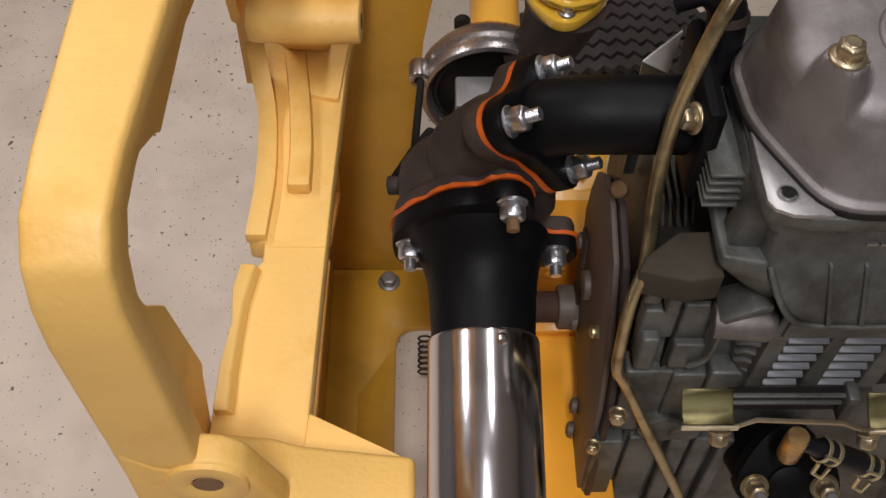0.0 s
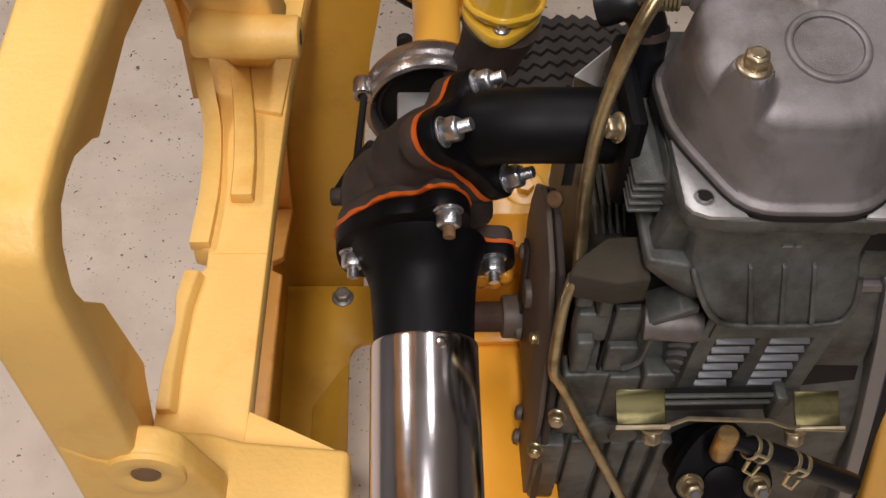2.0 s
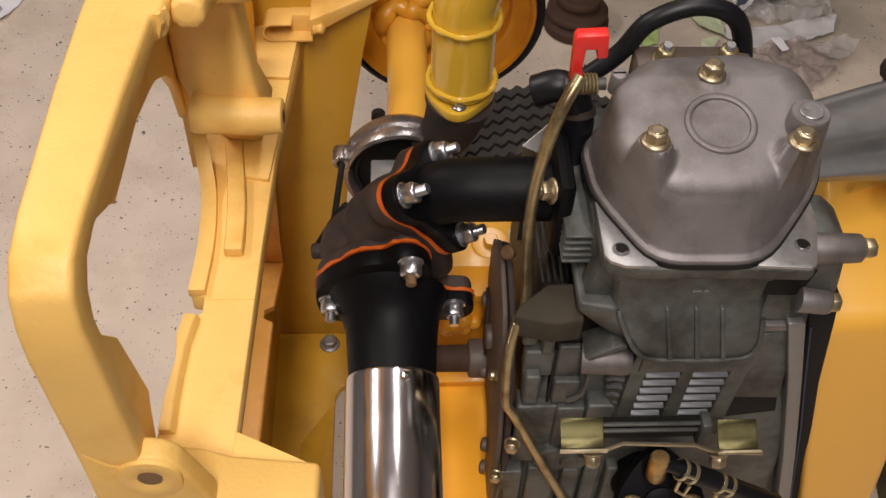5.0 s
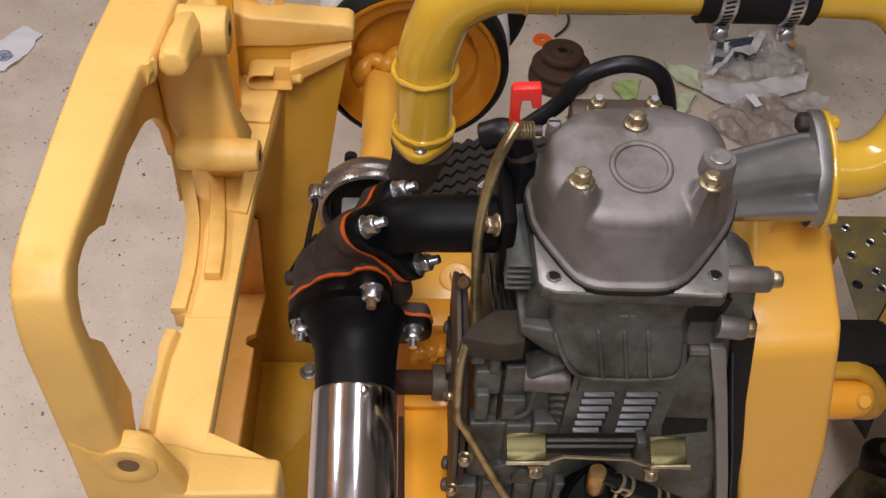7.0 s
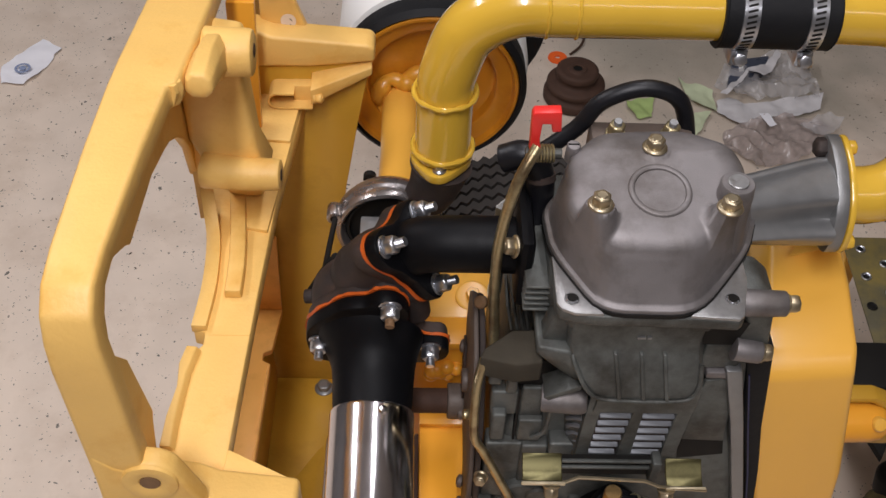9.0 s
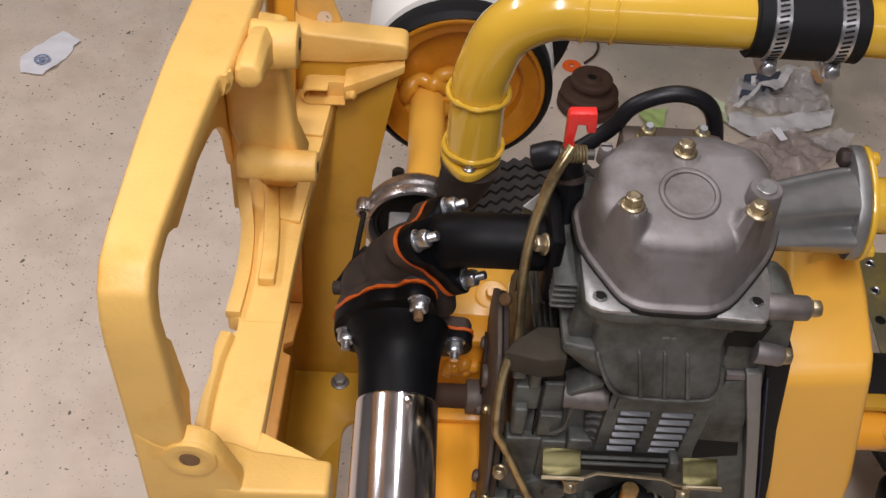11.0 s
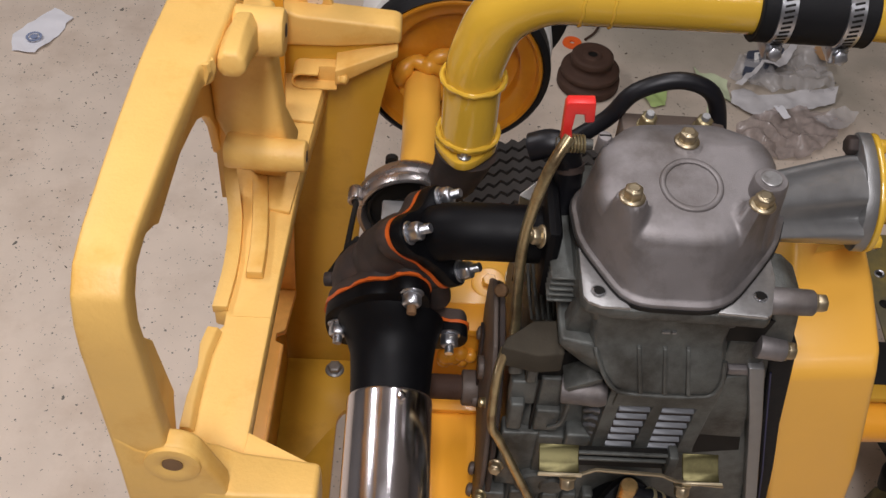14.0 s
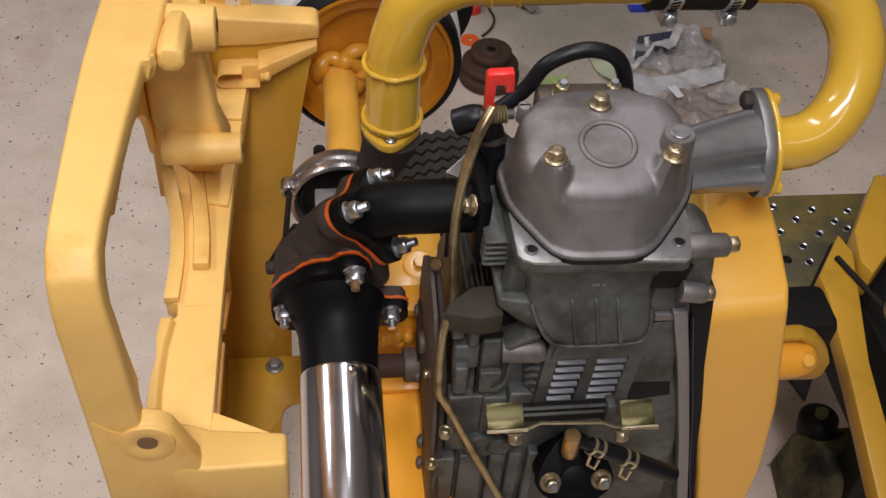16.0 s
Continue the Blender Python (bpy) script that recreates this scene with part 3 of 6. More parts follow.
def main_frame():
    f = thing("main_frame", (-0.2, 0.2, 0.0), "yellow-painted welded steel tractor frame below the engine", "tractor frame")
    bm = loft([[(-0.30, 0.2945, z), (x, 0.2945, z), (x, 0.3025, z), (-0.30, 0.3025, z)] for x, z in ((-0.193, 0.36), (-0.187, 0.60), (-0.180, 0.70), (-0.165, 0.795), (-0.1535, 0.858))])
    part("cross_plate", bm, M_OCHRE_SHADE, f, bevel=0.001)
    ledge = [(-0.32, -0.11), (-0.2675, -0.11), (-0.2625, 0.14), (-0.2610, 0.209), (-0.2700, 0.214), (-0.2700, 0.224), (-0.2610, 0.229), (-0.2555, 0.285), (-0.256, 0.29), (-0.32, 0.29)]
    part("front_ledge", prism(ledge, "z", 0.514, 0.522), M_LEDGE_LIT, f, bevel=0.001)
    part("ledge_bead", tube([(-0.2690, -0.11, 0.5225), (-0.2640, 0.14, 0.5225), (-0.2622, 0.207, 0.5225)], 0.0018, 8), M_LEDGE_LIT, f)
    part("ledge_tab", prism([(-0.30, 0.523), (-0.256, 0.523), (-0.254, 0.635), (-0.30, 0.66)], "y", 0.2845, 0.2905), M_LEDGE_LIT, f, bevel=0.001)
    part("front_plate", block((-0.279, -0.11, 0.37), (-0.271, 0.29, 0.514)), M_OCHRE_SHADE, f, bevel=0.001)
    pan = [(-0.273, -0.1), (-0.206, -0.1), (-0.206, 0.205), (-0.2045, 0.212), (-0.200, 0.220), (-0.193, 0.2245), (-0.185, 0.226), (-0.16, 0.226), (-0.16, 0.2943), (-0.273, 0.2943)]
    part("pan", prism(pan, "z", 0.375, 0.384), M_OCHRE_SHADE, f, bevel=0.001)
    part("pan_rail", prism([(-0.240, -0.1), (-0.206, -0.1), (-0.206, 0.200), (-0.215, 0.190), (-0.240, 0.150)], "z", 0.383, 0.386), M_OCHRE_SHADE, f, bevel=0.001)
    flange_bolt(f, (-0.214, 0.279, 0.384), (0, 0, 1), 0.015, 0.008, 0.0115, M_ALU_LIGHT, "dull zinc hex bolt")
    part("cross_member", block((-0.1645, 0.205, 0.36), (-0.0305, 0.225, 0.579)), M_ORANGE, f, bevel=0.003)
    part("cross_lip", block((-0.165, 0.190, 0.575), (-0.03, 0.228, 0.585)), M_ORANGE, f, bevel=0.002)
    part("lower_box", block((-0.1005, -0.1, 0.36), (-0.03, 0.165, 0.500)), M_ORANGE, f, bevel=0.003)
    part("rusty_edge", block((-0.1065, 0.02, 0.40), (-0.1010, 0.14, 0.497)), M_RUSTY, f, bevel=0.001)
    part("lower_lip", block((-0.1005, 0.146, 0.4995), (-0.03, 0.165, 0.506)), M_ORANGE, f, bevel=0.001)
    rng = random.Random(9)
    for k in range(7):
        bmx = bmesh.new()
        r = 0.006 + rng.random() * 0.005
        bmesh.ops.create_icosphere(bmx, subdivisions=2, radius=r, matrix=Matrix.Translation((-0.088 + 0.004 * k + rng.uniform(-0.003, 0.003), 0.203, 0.525 + rng.uniform(-0.012, 0.012))))
        part("weld_lump", bmx, M_ORANGE, f)
    part("rear_tray", block((-0.112, 0.2255, 0.552), (-0.018, 0.32, 0.586)), M_YELLOW, f, bevel=0.002)
    eye = part("eye_washer", lathe([(0.0185, 0), (0.0185, 0.004), (0.0165, 0.005), (0.009, 0.005)], (-0.0465, 0.253, 0.586), (0, -0.25, 1), 28), M_YELLOW, f, bevel=0.0006)
    part("eye_bolt", hexagon((-0.0465, 0.2515, 0.591), (0, -0.25, 1), 0.0135, 0.007), M_YELLOW, eye)
    part("half_disc", lathe([(0.020, 0), (0.020, 0.0016), (0.001, 0.0016)], (-0.016, 0.215, 0.640), (0, -0.5, 1), 28), M_GOLD, f, "copper-brown half disc with a bright edge")
    part("half_disc_stay", block((-0.022, 0.212, 0.56), (-0.012, 0.220, 0.641)), M_RUST, f)
    for x, y in ((-0.25, -0.05), (-0.25, 0.26), (0.24, -0.05), (0.24, 0.26)):
        part("stand", block((x - 0.015, y - 0.015, 0.0), (x + 0.015, y + 0.015, 0.376)), M_YELLOW, f, bevel=0.002)
    return f


main_frame()


# ---- engine ----
def engine():
    e = thing("diesel_engine", (0.06, 0.06, 0.4), "small grey single-cylinder diesel engine of cast aluminium", "engine")
    base = corner_round([(-0.0113, 0.085), (0.012, 0.118), (0.056, 0.122), (0.095, 0.122), (0.13, 0.112), (0.146, 0.0868), (0.1315, 0.0490),
                         (0.0855, -0.0105), (0.0200, -0.0100), (-0.0080, 0.0450)], 0.27)
    top = corner_round([(-0.005, 0.082), (0.02, 0.109), (0.056, 0.113), (0.087, 0.114), (0.119, 0.098), (0.127, 0.072), (0.1175, 0.036),
                        (0.0835, 0.0035), (0.0205, 0.0040), (-0.0074, 0.0360)], 0.30)
    cx, cy = 0.06, 0.055

    def dense(pts, n=4):
        out = []
        for k in range(len(pts)):
            p, q = pts[k], pts[(k + 1) % len(pts)]
            out += [(p[0] + (q[0] - p[0]) * m / n, p[1] + (q[1] - p[1]) * m / n) for m in range(n)]
        return out
    base, top = dense(base), dense(top)
    bosses = ((0.0132, 0.0251, 0.9447, 0.0104, 4.6), (0.1015, 0.0245, 0.9447, 0.0104, 4.6), (0.0588, 0.0853, 0.9447, 0.0104, 4.6))

    def raised(x, y, z):
        for bx, by, bz, br, fall in bosses:
            cone = bz - max(0.0, math.hypot(x - bx, y - by) - br) * fall
            soft = 0.0025
            z = z + soft * math.log(1 + math.exp(min(40.0, (cone - z) / soft))) if z < bz - 0.0005 else z
            z = min(z, max(bz, cone)) if math.hypot(x - bx, y - by) < 0.04 else z
        return z

    def ring(t, z, grow, tip=0.0, shrink=1.0):
        out = []
        for (a, b), (c, d) in zip(base, top):
            x, y = a + (c - a) * t, b + (d - b) * t
            r = math.hypot(x - cx, y - cy)
            x2, y2 = cx + (x - cx) * (1 + grow / r) * shrink, cy + (y - cy) * (1 + grow / r) * shrink
            z2 = z + tip * 0.2 * (min(y2, 0.085) - 0.048)
            out.append((x2, y2, raised(x2, y2, z2) if z > 0.9225 else z2))
        return out
    profile = [(0, 0.876, 0.004, 0, 1), (0, 0.8800, 0.0042, 0, 1), (0, 0.8812, 0.0036, 0, 1), (0.0, 0.8818, 0.0008, 0, 1), (0.03, 0.8842, 0.0, 0, 1), (0.50, 0.9040, 0, 0.4, 1), (0.93, 0.9220, 0, 0.85, 1),
               (1, 0.9268, -0.0008, 1, 1), (1, 0.9308, -0.0026, 1, 1), (1, 0.9338, -0.0056, 1, 1), (1, 0.9358, -0.0096, 1, 1), (1, 0.9370, -0.0150, 1, 1), (1, 0.9377, -0.0220, 1, 1), (1, 0.9379, -0.022, 1, 0.10)]
    rows = []
    for k, (p, q) in enumerate(zip(profile, profile[1:])):
        steps = 1 if k < 4 else 6 if k < 7 else 16 if k == len(profile) - 2 else 2
        rows += [ring(*[p[j] + (q[j] - p[j]) * m / steps for j in range(5)]) for m in range(steps)]
    rows.append(ring(*profile[-1]))
    cover = part("valve_cover", loft(rows), M_ALU, e, "dull grey cast rocker cover", smooth=55)
    part("gasket", loft([ring(0, 0.8742, 0.0053), ring(0, 0.8775, 0.0053)]), M_GREASE_SHADE, cover, "dark oily gasket line", smooth=55)
    part("ring", lathe([(0.0175, -0.001), (0.0183, 0.0012), (0.0192, 0.0016), (0.0212, 0.0016), (0.0222, 0.0010), (0.0230, -0.001)], (0.0585, 0.0480, 0.9379), (0, -0.2, 1), 48, caps=False), M_ALU, cover)
    for x, y in ((0.0132, 0.0251), (0.1015, 0.0245), (0.0588, 0.0853)):
        flange_bolt(e, (x, y, 0.9448), (0, 0, 1), 0.012, 0.0075, 0.0092, M_GOLD, "yellow-passivated flange bolt", turn=x * 40)
    part("stud_boss", lathe([(0.0150, -0.06), (0.0128, -0.010), (0.0120, -0.001), (0.0112, 0), (0.004, 0)], (0.1105, 0.0455, 0.9492), (0, 0, 1), 30), M_ALU, cover)
    part("stud", lathe([(0.0074, -0.002), (0.0074, 0.0006), (0.0070, 0.0010), (0.001, 0.0010)], (0.1105, 0.0455, 0.9498), (0, 0, 1), 24), M_MACHINED, cover)
    # head
    flange = [(-0.010, 0.10), (-0.0115, -0.004), (-0.008, -0.0095), (0.012, -0.0146), (0.085, -0.0156), (0.1175, -0.0170), (0.1215, -0.013), (0.1305, 0.02), (0.135, 0.11), (0.06, 0.13)]
    head = part("head_flange", prism(flange, "z", 0.864, 0.8742), M_ALU_DARK, e, "grey cast head flange with machined top corners", bevel=0.002)
    for corner in ([(-0.0110, 0.045), (-0.0110, -0.004), (-0.0078, -0.0092), (0.0010, -0.0132), (0.0215, -0.0138)],
                   [(0.0825, -0.0142), (0.1170, -0.0162), (0.1208, -0.0128), (0.1295, 0.020), (0.130, 0.045)]):
        part("machined_face", prism(corner, "z", 0.8735, 0.8765), M_MACHINED, head, "bright machined corner face", bevel=0.0006)
    for x, y, z in ((0.0, 0.0, 0.8766), (0.1153, 0.0024, 0.8766)):
        part("threaded_hole", lathe([(0.0058, 0), (0.0057, 0.0003), (0.0048, 0.0003), (0.0046, 0.0001)], (x, y, z), (0, 0, 1), 24, caps=False), M_ALU_LIGHT, head)
        # flush black disc paints the hole's shade, a shiny half arc its gleam
        part("bore", lathe([(0.0048, 0.0), (0.0048, 0.00035), (0.0005, 0.00035)], (x, y, z), (0, 0, 1), 20), M_GREASE_SHADE, head)
        part("thread_gleam", tube(arc3(x, y, z + 0.0003, 0.0040, 150, 330), 0.0007, 6), M_ZINC, head)
    part("head_body", prism([(-0.012, 0.13), (-0.012, 0.03), (0.003, 0.0035), (0.107, 0.0025), (0.128, 0.03), (0.14, 0.13)], "z", 0.838, 0.867), M_ALU_DARK, e, bevel=0.003)
    # finned left side of the head
    for k in range(5):
        part("fin", block((-0.029, 0.028, 0.854 - k * 0.0062), (-0.008, 0.10, 0.8565 - k * 0.0062)), M_ALU_DARK, e, bevel=0.0008, seg=1)
    for k in range(5):
        x = -0.0345 + k * 0.0048
        bm = loft([[(x + dx, 0.078, z) for dx, z in ((0, 0.776), (0.0018, 0.776), (0.0075, 0.746), (0.0057, 0.746))],
                   [(x + dx, 0.12, z) for dx, z in ((0, 0.776), (0.0018, 0.776), (0.0075, 0.746), (0.0057, 0.746))]])
        part("cooling_fin", bm, M_ALU_DARK, e)
    # cylinder block front: sloping shroud with three ribs
    rows = []
    for z, x0, x1, y in ((0.868, 0.003, 0.106, 0.003), (0.846, 0.005, 0.104, 0.003), (0.822, 0.0065, 0.1025, 0.002), (0.816, 0.0075, 0.1030, -0.0005), (0.808, 0.011, 0.1055, -0.004),
                         (0.792, 0.0180, 0.1075, -0.009), (0.782, 0.0250, 0.1055, -0.0120), (0.7765, 0.033, 0.0995, -0.0132), (0.7725, 0.035, 0.098, -0.0125)):
        rows.append([(x0, y, z), ((x0 + x1) / 2, y - 0.001, z), (x1, y, z), (0.122, 0.05, z), (0.120, 0.14, z), (-0.004, 0.14, z), (-0.006, 0.05, z)])
    cyl = part("cylinder_block", loft(rows[::-1]), M_ALU_DARK, e, bevel=0.0025, seg=3)
    for xa, xb in ((0.0400, 0.0470), (0.0595, 0.0655), (0.0770, 0.0835)):
        bm = loft([[(xa - 0.0018, 0.003, 0.8190), (xa + 0.0018, 0.003, 0.8190), (xa + 0.0014, -0.0035, 0.8180), (xa - 0.0014, -0.0035, 0.8180)],
                   [(xb - 0.0022, -0.008, 0.7790), (xb + 0.0022, -0.008, 0.7790), (xb + 0.0017, -0.0172, 0.7795), (xb - 0.0017, -0.0172, 0.7795)]])
        part("rib", bm, M_ALU_DARK, cyl, bevel=0.0007)
    edge_line = [(0.0085, 0.0005, 0.813), (0.0108, -0.0045, 0.8065), (0.0180, -0.0095, 0.791), (0.0250, -0.0125, 0.7815), (0.035, -0.0140, 0.7760), (0.067, -0.0148, 0.7750), (0.0975, -0.0138, 0.7755), (0.1055, -0.0120, 0.7820), (0.1078, -0.009, 0.792), (0.1065, -0.004, 0.808)]
    part("lip", tube(smooth_path(edge_line, 5), 0.0019, 10), M_ALU_DARK, cyl)
    bm = loft([[(-0.018, 0.004, 0.816), (0.008, 0.001, 0.814), (0.008, 0.05, 0.814), (-0.018, 0.05, 0.816)],
               [(-0.018, 0.005, 0.806), (0.013, -0.002, 0.800), (0.013, 0.05, 0.800), (-0.018, 0.05, 0.806)],
               [(0.004, 0.012, 0.778), (0.022, 0.004, 0.770), (0.022, 0.05, 0.770), (0.004, 0.05, 0.778)]])
    part("shoulder", bm, M_ALU_DARK, cyl, bevel=0.003, seg=3)
    part("web", prism([(-0.004, 0.86), (0.006, 0.86), (0.006, 0.812), (-0.014, 0.815)], "y", 0.012, 0.03), M_ALU_DARK, cyl, bevel=0.002)
    part("casting_mark", block((0.054, -0.0002, 0.8325), (0.060, 0.0035, 0.8345)), M_ALU_LIGHT, cyl)
    part("casting_mark", block((0.0615, -0.0002, 0.8325), (0.0645, 0.0035, 0.8345)), M_ALU_LIGHT, cyl)
    # louvred air guide
    # the box is dark brown to give the slat gaps their shade
    lou = part("louvre_box", prism([(0.031, 0.777), (0.112, 0.777), (0.106, 0.656), (0.0265, 0.656)], "y", 0.0026, 0.10), M_RUST, e)
    for k, quad in enumerate((((0.030, 0.778), (0.0415, 0.778), (0.0365, 0.655), (0.026, 0.655)), ((0.0690, 0.778), (0.0750, 0.778), (0.0735, 0.655), (0.0595, 0.655)),
                 ((0.1035, 0.778), (0.115, 0.778), (0.110, 0.655), (0.0968, 0.655)), ((0.036, 0.778), (0.115, 0.778), (0.114, 0.7415), (0.0335, 0.7415)), ((0.029, 0.678), (0.112, 0.676), (0.110, 0.655), (0.026, 0.655)))):
        part("bar", prism(quad, "y", -0.0005 - 0.0006 * k, 0.02 - 0.0006 * k), M_ALU_DARK, lou, bevel=0.0006, seg=1)
    for xa, xb, xc, xd in ((0.0405, 0.0665, 0.0380, 0.0602), (0.0748, 0.1015, 0.0725, 0.0978)):
        for k in range(6):
            t = k / 5
            z = 0.7340 - k * 0.0103
            x0, x1 = xa + (xc - xa) * t, xb + (xd - xb) * t
            bm = loft([[(x, 0.0030, z + 0.0012), (x, -0.0010, z - 0.0008), (x, -0.0008, z - 0.0020), (x, 0.0030, z - 0.0014)] for x in (x0, x1)])
            part("slat", bm, M_SLAT, lou, bevel=0.0004, seg=1)
    bm = loft([[(0.012, 0.03, 0.755), (0.036, 0.002, 0.755), (0.036, 0.03, 0.755), (0.016, 0.06, 0.755)],
               [(0.017, 0.03, 0.66), (0.027, 0.002, 0.66), (0.03, 0.03, 0.66), (0.022, 0.06, 0.66)]])
    part("side_guide", bm, M_ALU_DARK, e, bevel=0.002)
    for k in range(5):
        z = 0.7185 - k * 0.0105
        bm = tube(smooth_path([(0.0185 + k * 0.0014, 0.0145, z - 0.009), (0.0225 + k * 0.001, 0.0105, z - 0.002), (0.0305 - k * 0.0006, 0.0060, z + 0.002)], 4), 0.0021, 8)
        part("slat", bm, M_SLAT, lou)
    # crankcase
    bm = loft([[(-0.035, 0.012, 0.40), (0.20, 0.012, 0.40), (0.20, 0.22, 0.40), (-0.035, 0.22, 0.40)],
               [(-0.035, 0.014, 0.58), (0.185, 0.014, 0.58), (0.185, 0.22, 0.58), (-0.035, 0.22, 0.58)],
               [(-0.035, 0.018, 0.66), (0.175, 0.016, 0.66), (0.175, 0.22, 0.66), (-0.035, 0.22, 0.66)],
               [(-0.02, 0.03, 0.74), (0.15, 0.03, 0.76), (0.15, 0.2, 0.76), (-0.02, 0.2, 0.74)]])
    case = part("crankcase", bm, M_ALU_DARK, e, bevel=0.006, seg=3)
    for lo, hi in (((-0.051, 0.010, 0.759), (-0.040, 0.03, 0.772)), ((-0.046, 0.016, 0.711), (-0.024, 0.03, 0.742)), ((-0.045, 0.008, 0.685), (-0.033, 0.03, 0.721)),
                   ((-0.047, 0.012, 0.590), (-0.010, 0.03, 0.674)), ((-0.022, 0.018, 0.704), (-0.002, 0.03, 0.745)), ((-0.022, 0.012, 0.679), (-0.001, 0.03, 0.708)),
                   ((-0.017, 0.009, 0.612), (0.006, 0.03, 0.675)), ((-0.056, 0.003, 0.44), (-0.036, 0.03, 0.588)), ((-0.031, 0.008, 0.44), (-0.006, 0.03, 0.584)),
                   ((-0.003, 0.004, 0.44), (0.012, 0.03, 0.588)), ((0.016, 0.007, 0.44), (0.030, 0.03, 0.584)), ((0.034, 0.003, 0.44), (0.044, 0.03, 0.590)), ((0.006, 0.006, 0.651), (0.029, 0.03, 0.683)),
                   ((-0.036, 0.010, 0.748), (-0.027, 0.03, 0.770))):
        part("pad", block(lo, hi), M_ALU_DARK, case, bevel=0.0025, seg=3)
    part("round_boss", lathe([(0.017, -0.012), (0.017, 0.006), (0.015, 0.008), (0.001, 0.008)], (-0.012, 0.012, 0.604), (0, -1, 0), 28), M_ALU_DARK, case)
    part("round_boss", lathe([(0.012, -0.012), (0.012, 0.008), (0.010, 0.010), (0.001, 0.010)], (0.004, 0.012, 0.604), (0, -1, 0), 28), M_ALU_DARK, case)
    part("seam", block((-0.0245, 0.0165, 0.60), (-0.0225, 0.03, 0.745)), M_GREASE_SHADE, case)
    # black block put where the casting gap lies in shade
    part("casting_shade", block((-0.030, 0.022, 0.745), (0.008, 0.03, 0.776)), M_GREASE_SHADE, case)
    part("flare", tube(smooth_path([(0.004, 0.012, 0.742), (0.002, 0.010, 0.715), (-0.001, 0.009, 0.697), (-0.010, 0.010, 0.687)], 5), 0.0022, 8), M_ALU_DARK, case)
    boss = part("boss", tube([(-0.008, 0.006, 0.750), (0.022, 0.002, 0.7525), (0.028, 0.001, 0.753)], [0.0115, 0.0118, 0.0095], 20), M_ALU, case, "light grey machined boss", bevel=0.001)
    part("gusset", prism([(-0.008, 0.762), (0.020, 0.778), (0.020, 0.772), (-0.004, 0.758)], "y", -0.003, 0.02), M_ALU_DARK, boss, bevel=0.0008)
    part("side_panel", prism([(0.121, 0.766), (0.1455, 0.772), (0.1555, 0.682), (0.117, 0.684)], "y", 0.012, 0.03), M_ALU_DARK, case, bevel=0.002)
    # black panel carries the shade of the side opening
    part("recess_shade", prism([(0.117, 0.684), (0.1555, 0.682), (0.166, 0.630), (0.124, 0.630)], "y", 0.016, 0.03), M_GREASE_SHADE, case)
    part("step", block((0.112, 0.012, 0.783), (0.143, 0.05, 0.8115)), M_ALU_DARK, case, bevel=0.003)
    part("step", block((0.119, 0.010, 0.772), (0.1475, 0.05, 0.780)), M_ALU, case, bevel=0.002)
    # black block in place of the deep shade under the head flange
    part("flange_shade", block((0.107, 0.0125, 0.8125), (0.142, 0.06, 0.8385)), M_GREASE_SHADE, case)
    rows = []
    for x0, x1, z in ((0.132, 0.145, 0.787), (0.1510, 0.1625, 0.7185), (0.1800, 0.1910, 0.60), (0.2080, 0.2200, 0.47), (0.218, 0.230, 0.42)):
        rows.append([(x0, 0.006, z), (x1, 0.006, z), (x1, 0.03, z), (x0, 0.03, z)])
    part("fan_housing", loft(rows), M_ALU_LIGHT, e, "pale grey fan housing edge", bevel=0.002)
    bm = loft([[(0.120, 0.02, 0.80), (0.150, 0.02, 0.80), (0.150, 0.2, 0.80), (0.120, 0.2, 0.80)],
               [(0.14, 0.025, 0.69), (0.17, 0.025, 0.69), (0.17, 0.2, 0.69), (0.14, 0.2, 0.69)],
               [(0.18, 0.025, 0.42), (0.225, 0.025, 0.42), (0.225, 0.2, 0.42), (0.18, 0.2, 0.42)]])
    part("fan_back", bm, M_ALU_DARK, e, bevel=0.003)
    # right bracket with two bolts
    bm = prism([(0.118, 0.874), (0.140, 0.874), (0.153, 0.862), (0.158, 0.83), (0.160, 0.815), (0.160, 0.800), (0.150, 0.795), (0.134, 0.797), (0.130, 0.808), (0.137, 0.840)], "y", 0.012, 0.05)
    part("side_bracket", bm, M_ALU_DARK, e, bevel=0.004)
    part("side_boss", tube([(0.120, 0.009, 0.866), (0.150, 0.009, 0.865), (0.158, 0.009, 0.865)], [0.0105, 0.0098, 0.0095], 22), M_ALU, e, bevel=0.001)
    flange_bolt(e, (0.158, 0.009, 0.865), (1, 0, 0), 0.012, 0.008, 0.008, M_GOLD)
    part("side_boss", tube([(0.132, 0.010, 0.812), (0.1535, 0.009, 0.8085)], [0.0098, 0.0090], 22), M_ALU, e, bevel=0.001)
    flange_bolt(e, (0.1535, 0.009, 0.8085), (1, 0, -0.12), 0.0125, 0.007, 0.0082, M_GOLD)
    # intake elbow: two-lobed casting with a top web, growing towards the pipe flange
    rings = []
    for x, f in ((0.112, -0.05), (0.135, 0.12), (0.155, 0.35), (0.175, 0.60), (0.195, 0.85), (0.206, 0.97), (0.214, 1.0)):
        top, low, dip = 0.024 + 0.013 * f, -0.026 - 0.008 * f, 0.003 + 0.012 * f
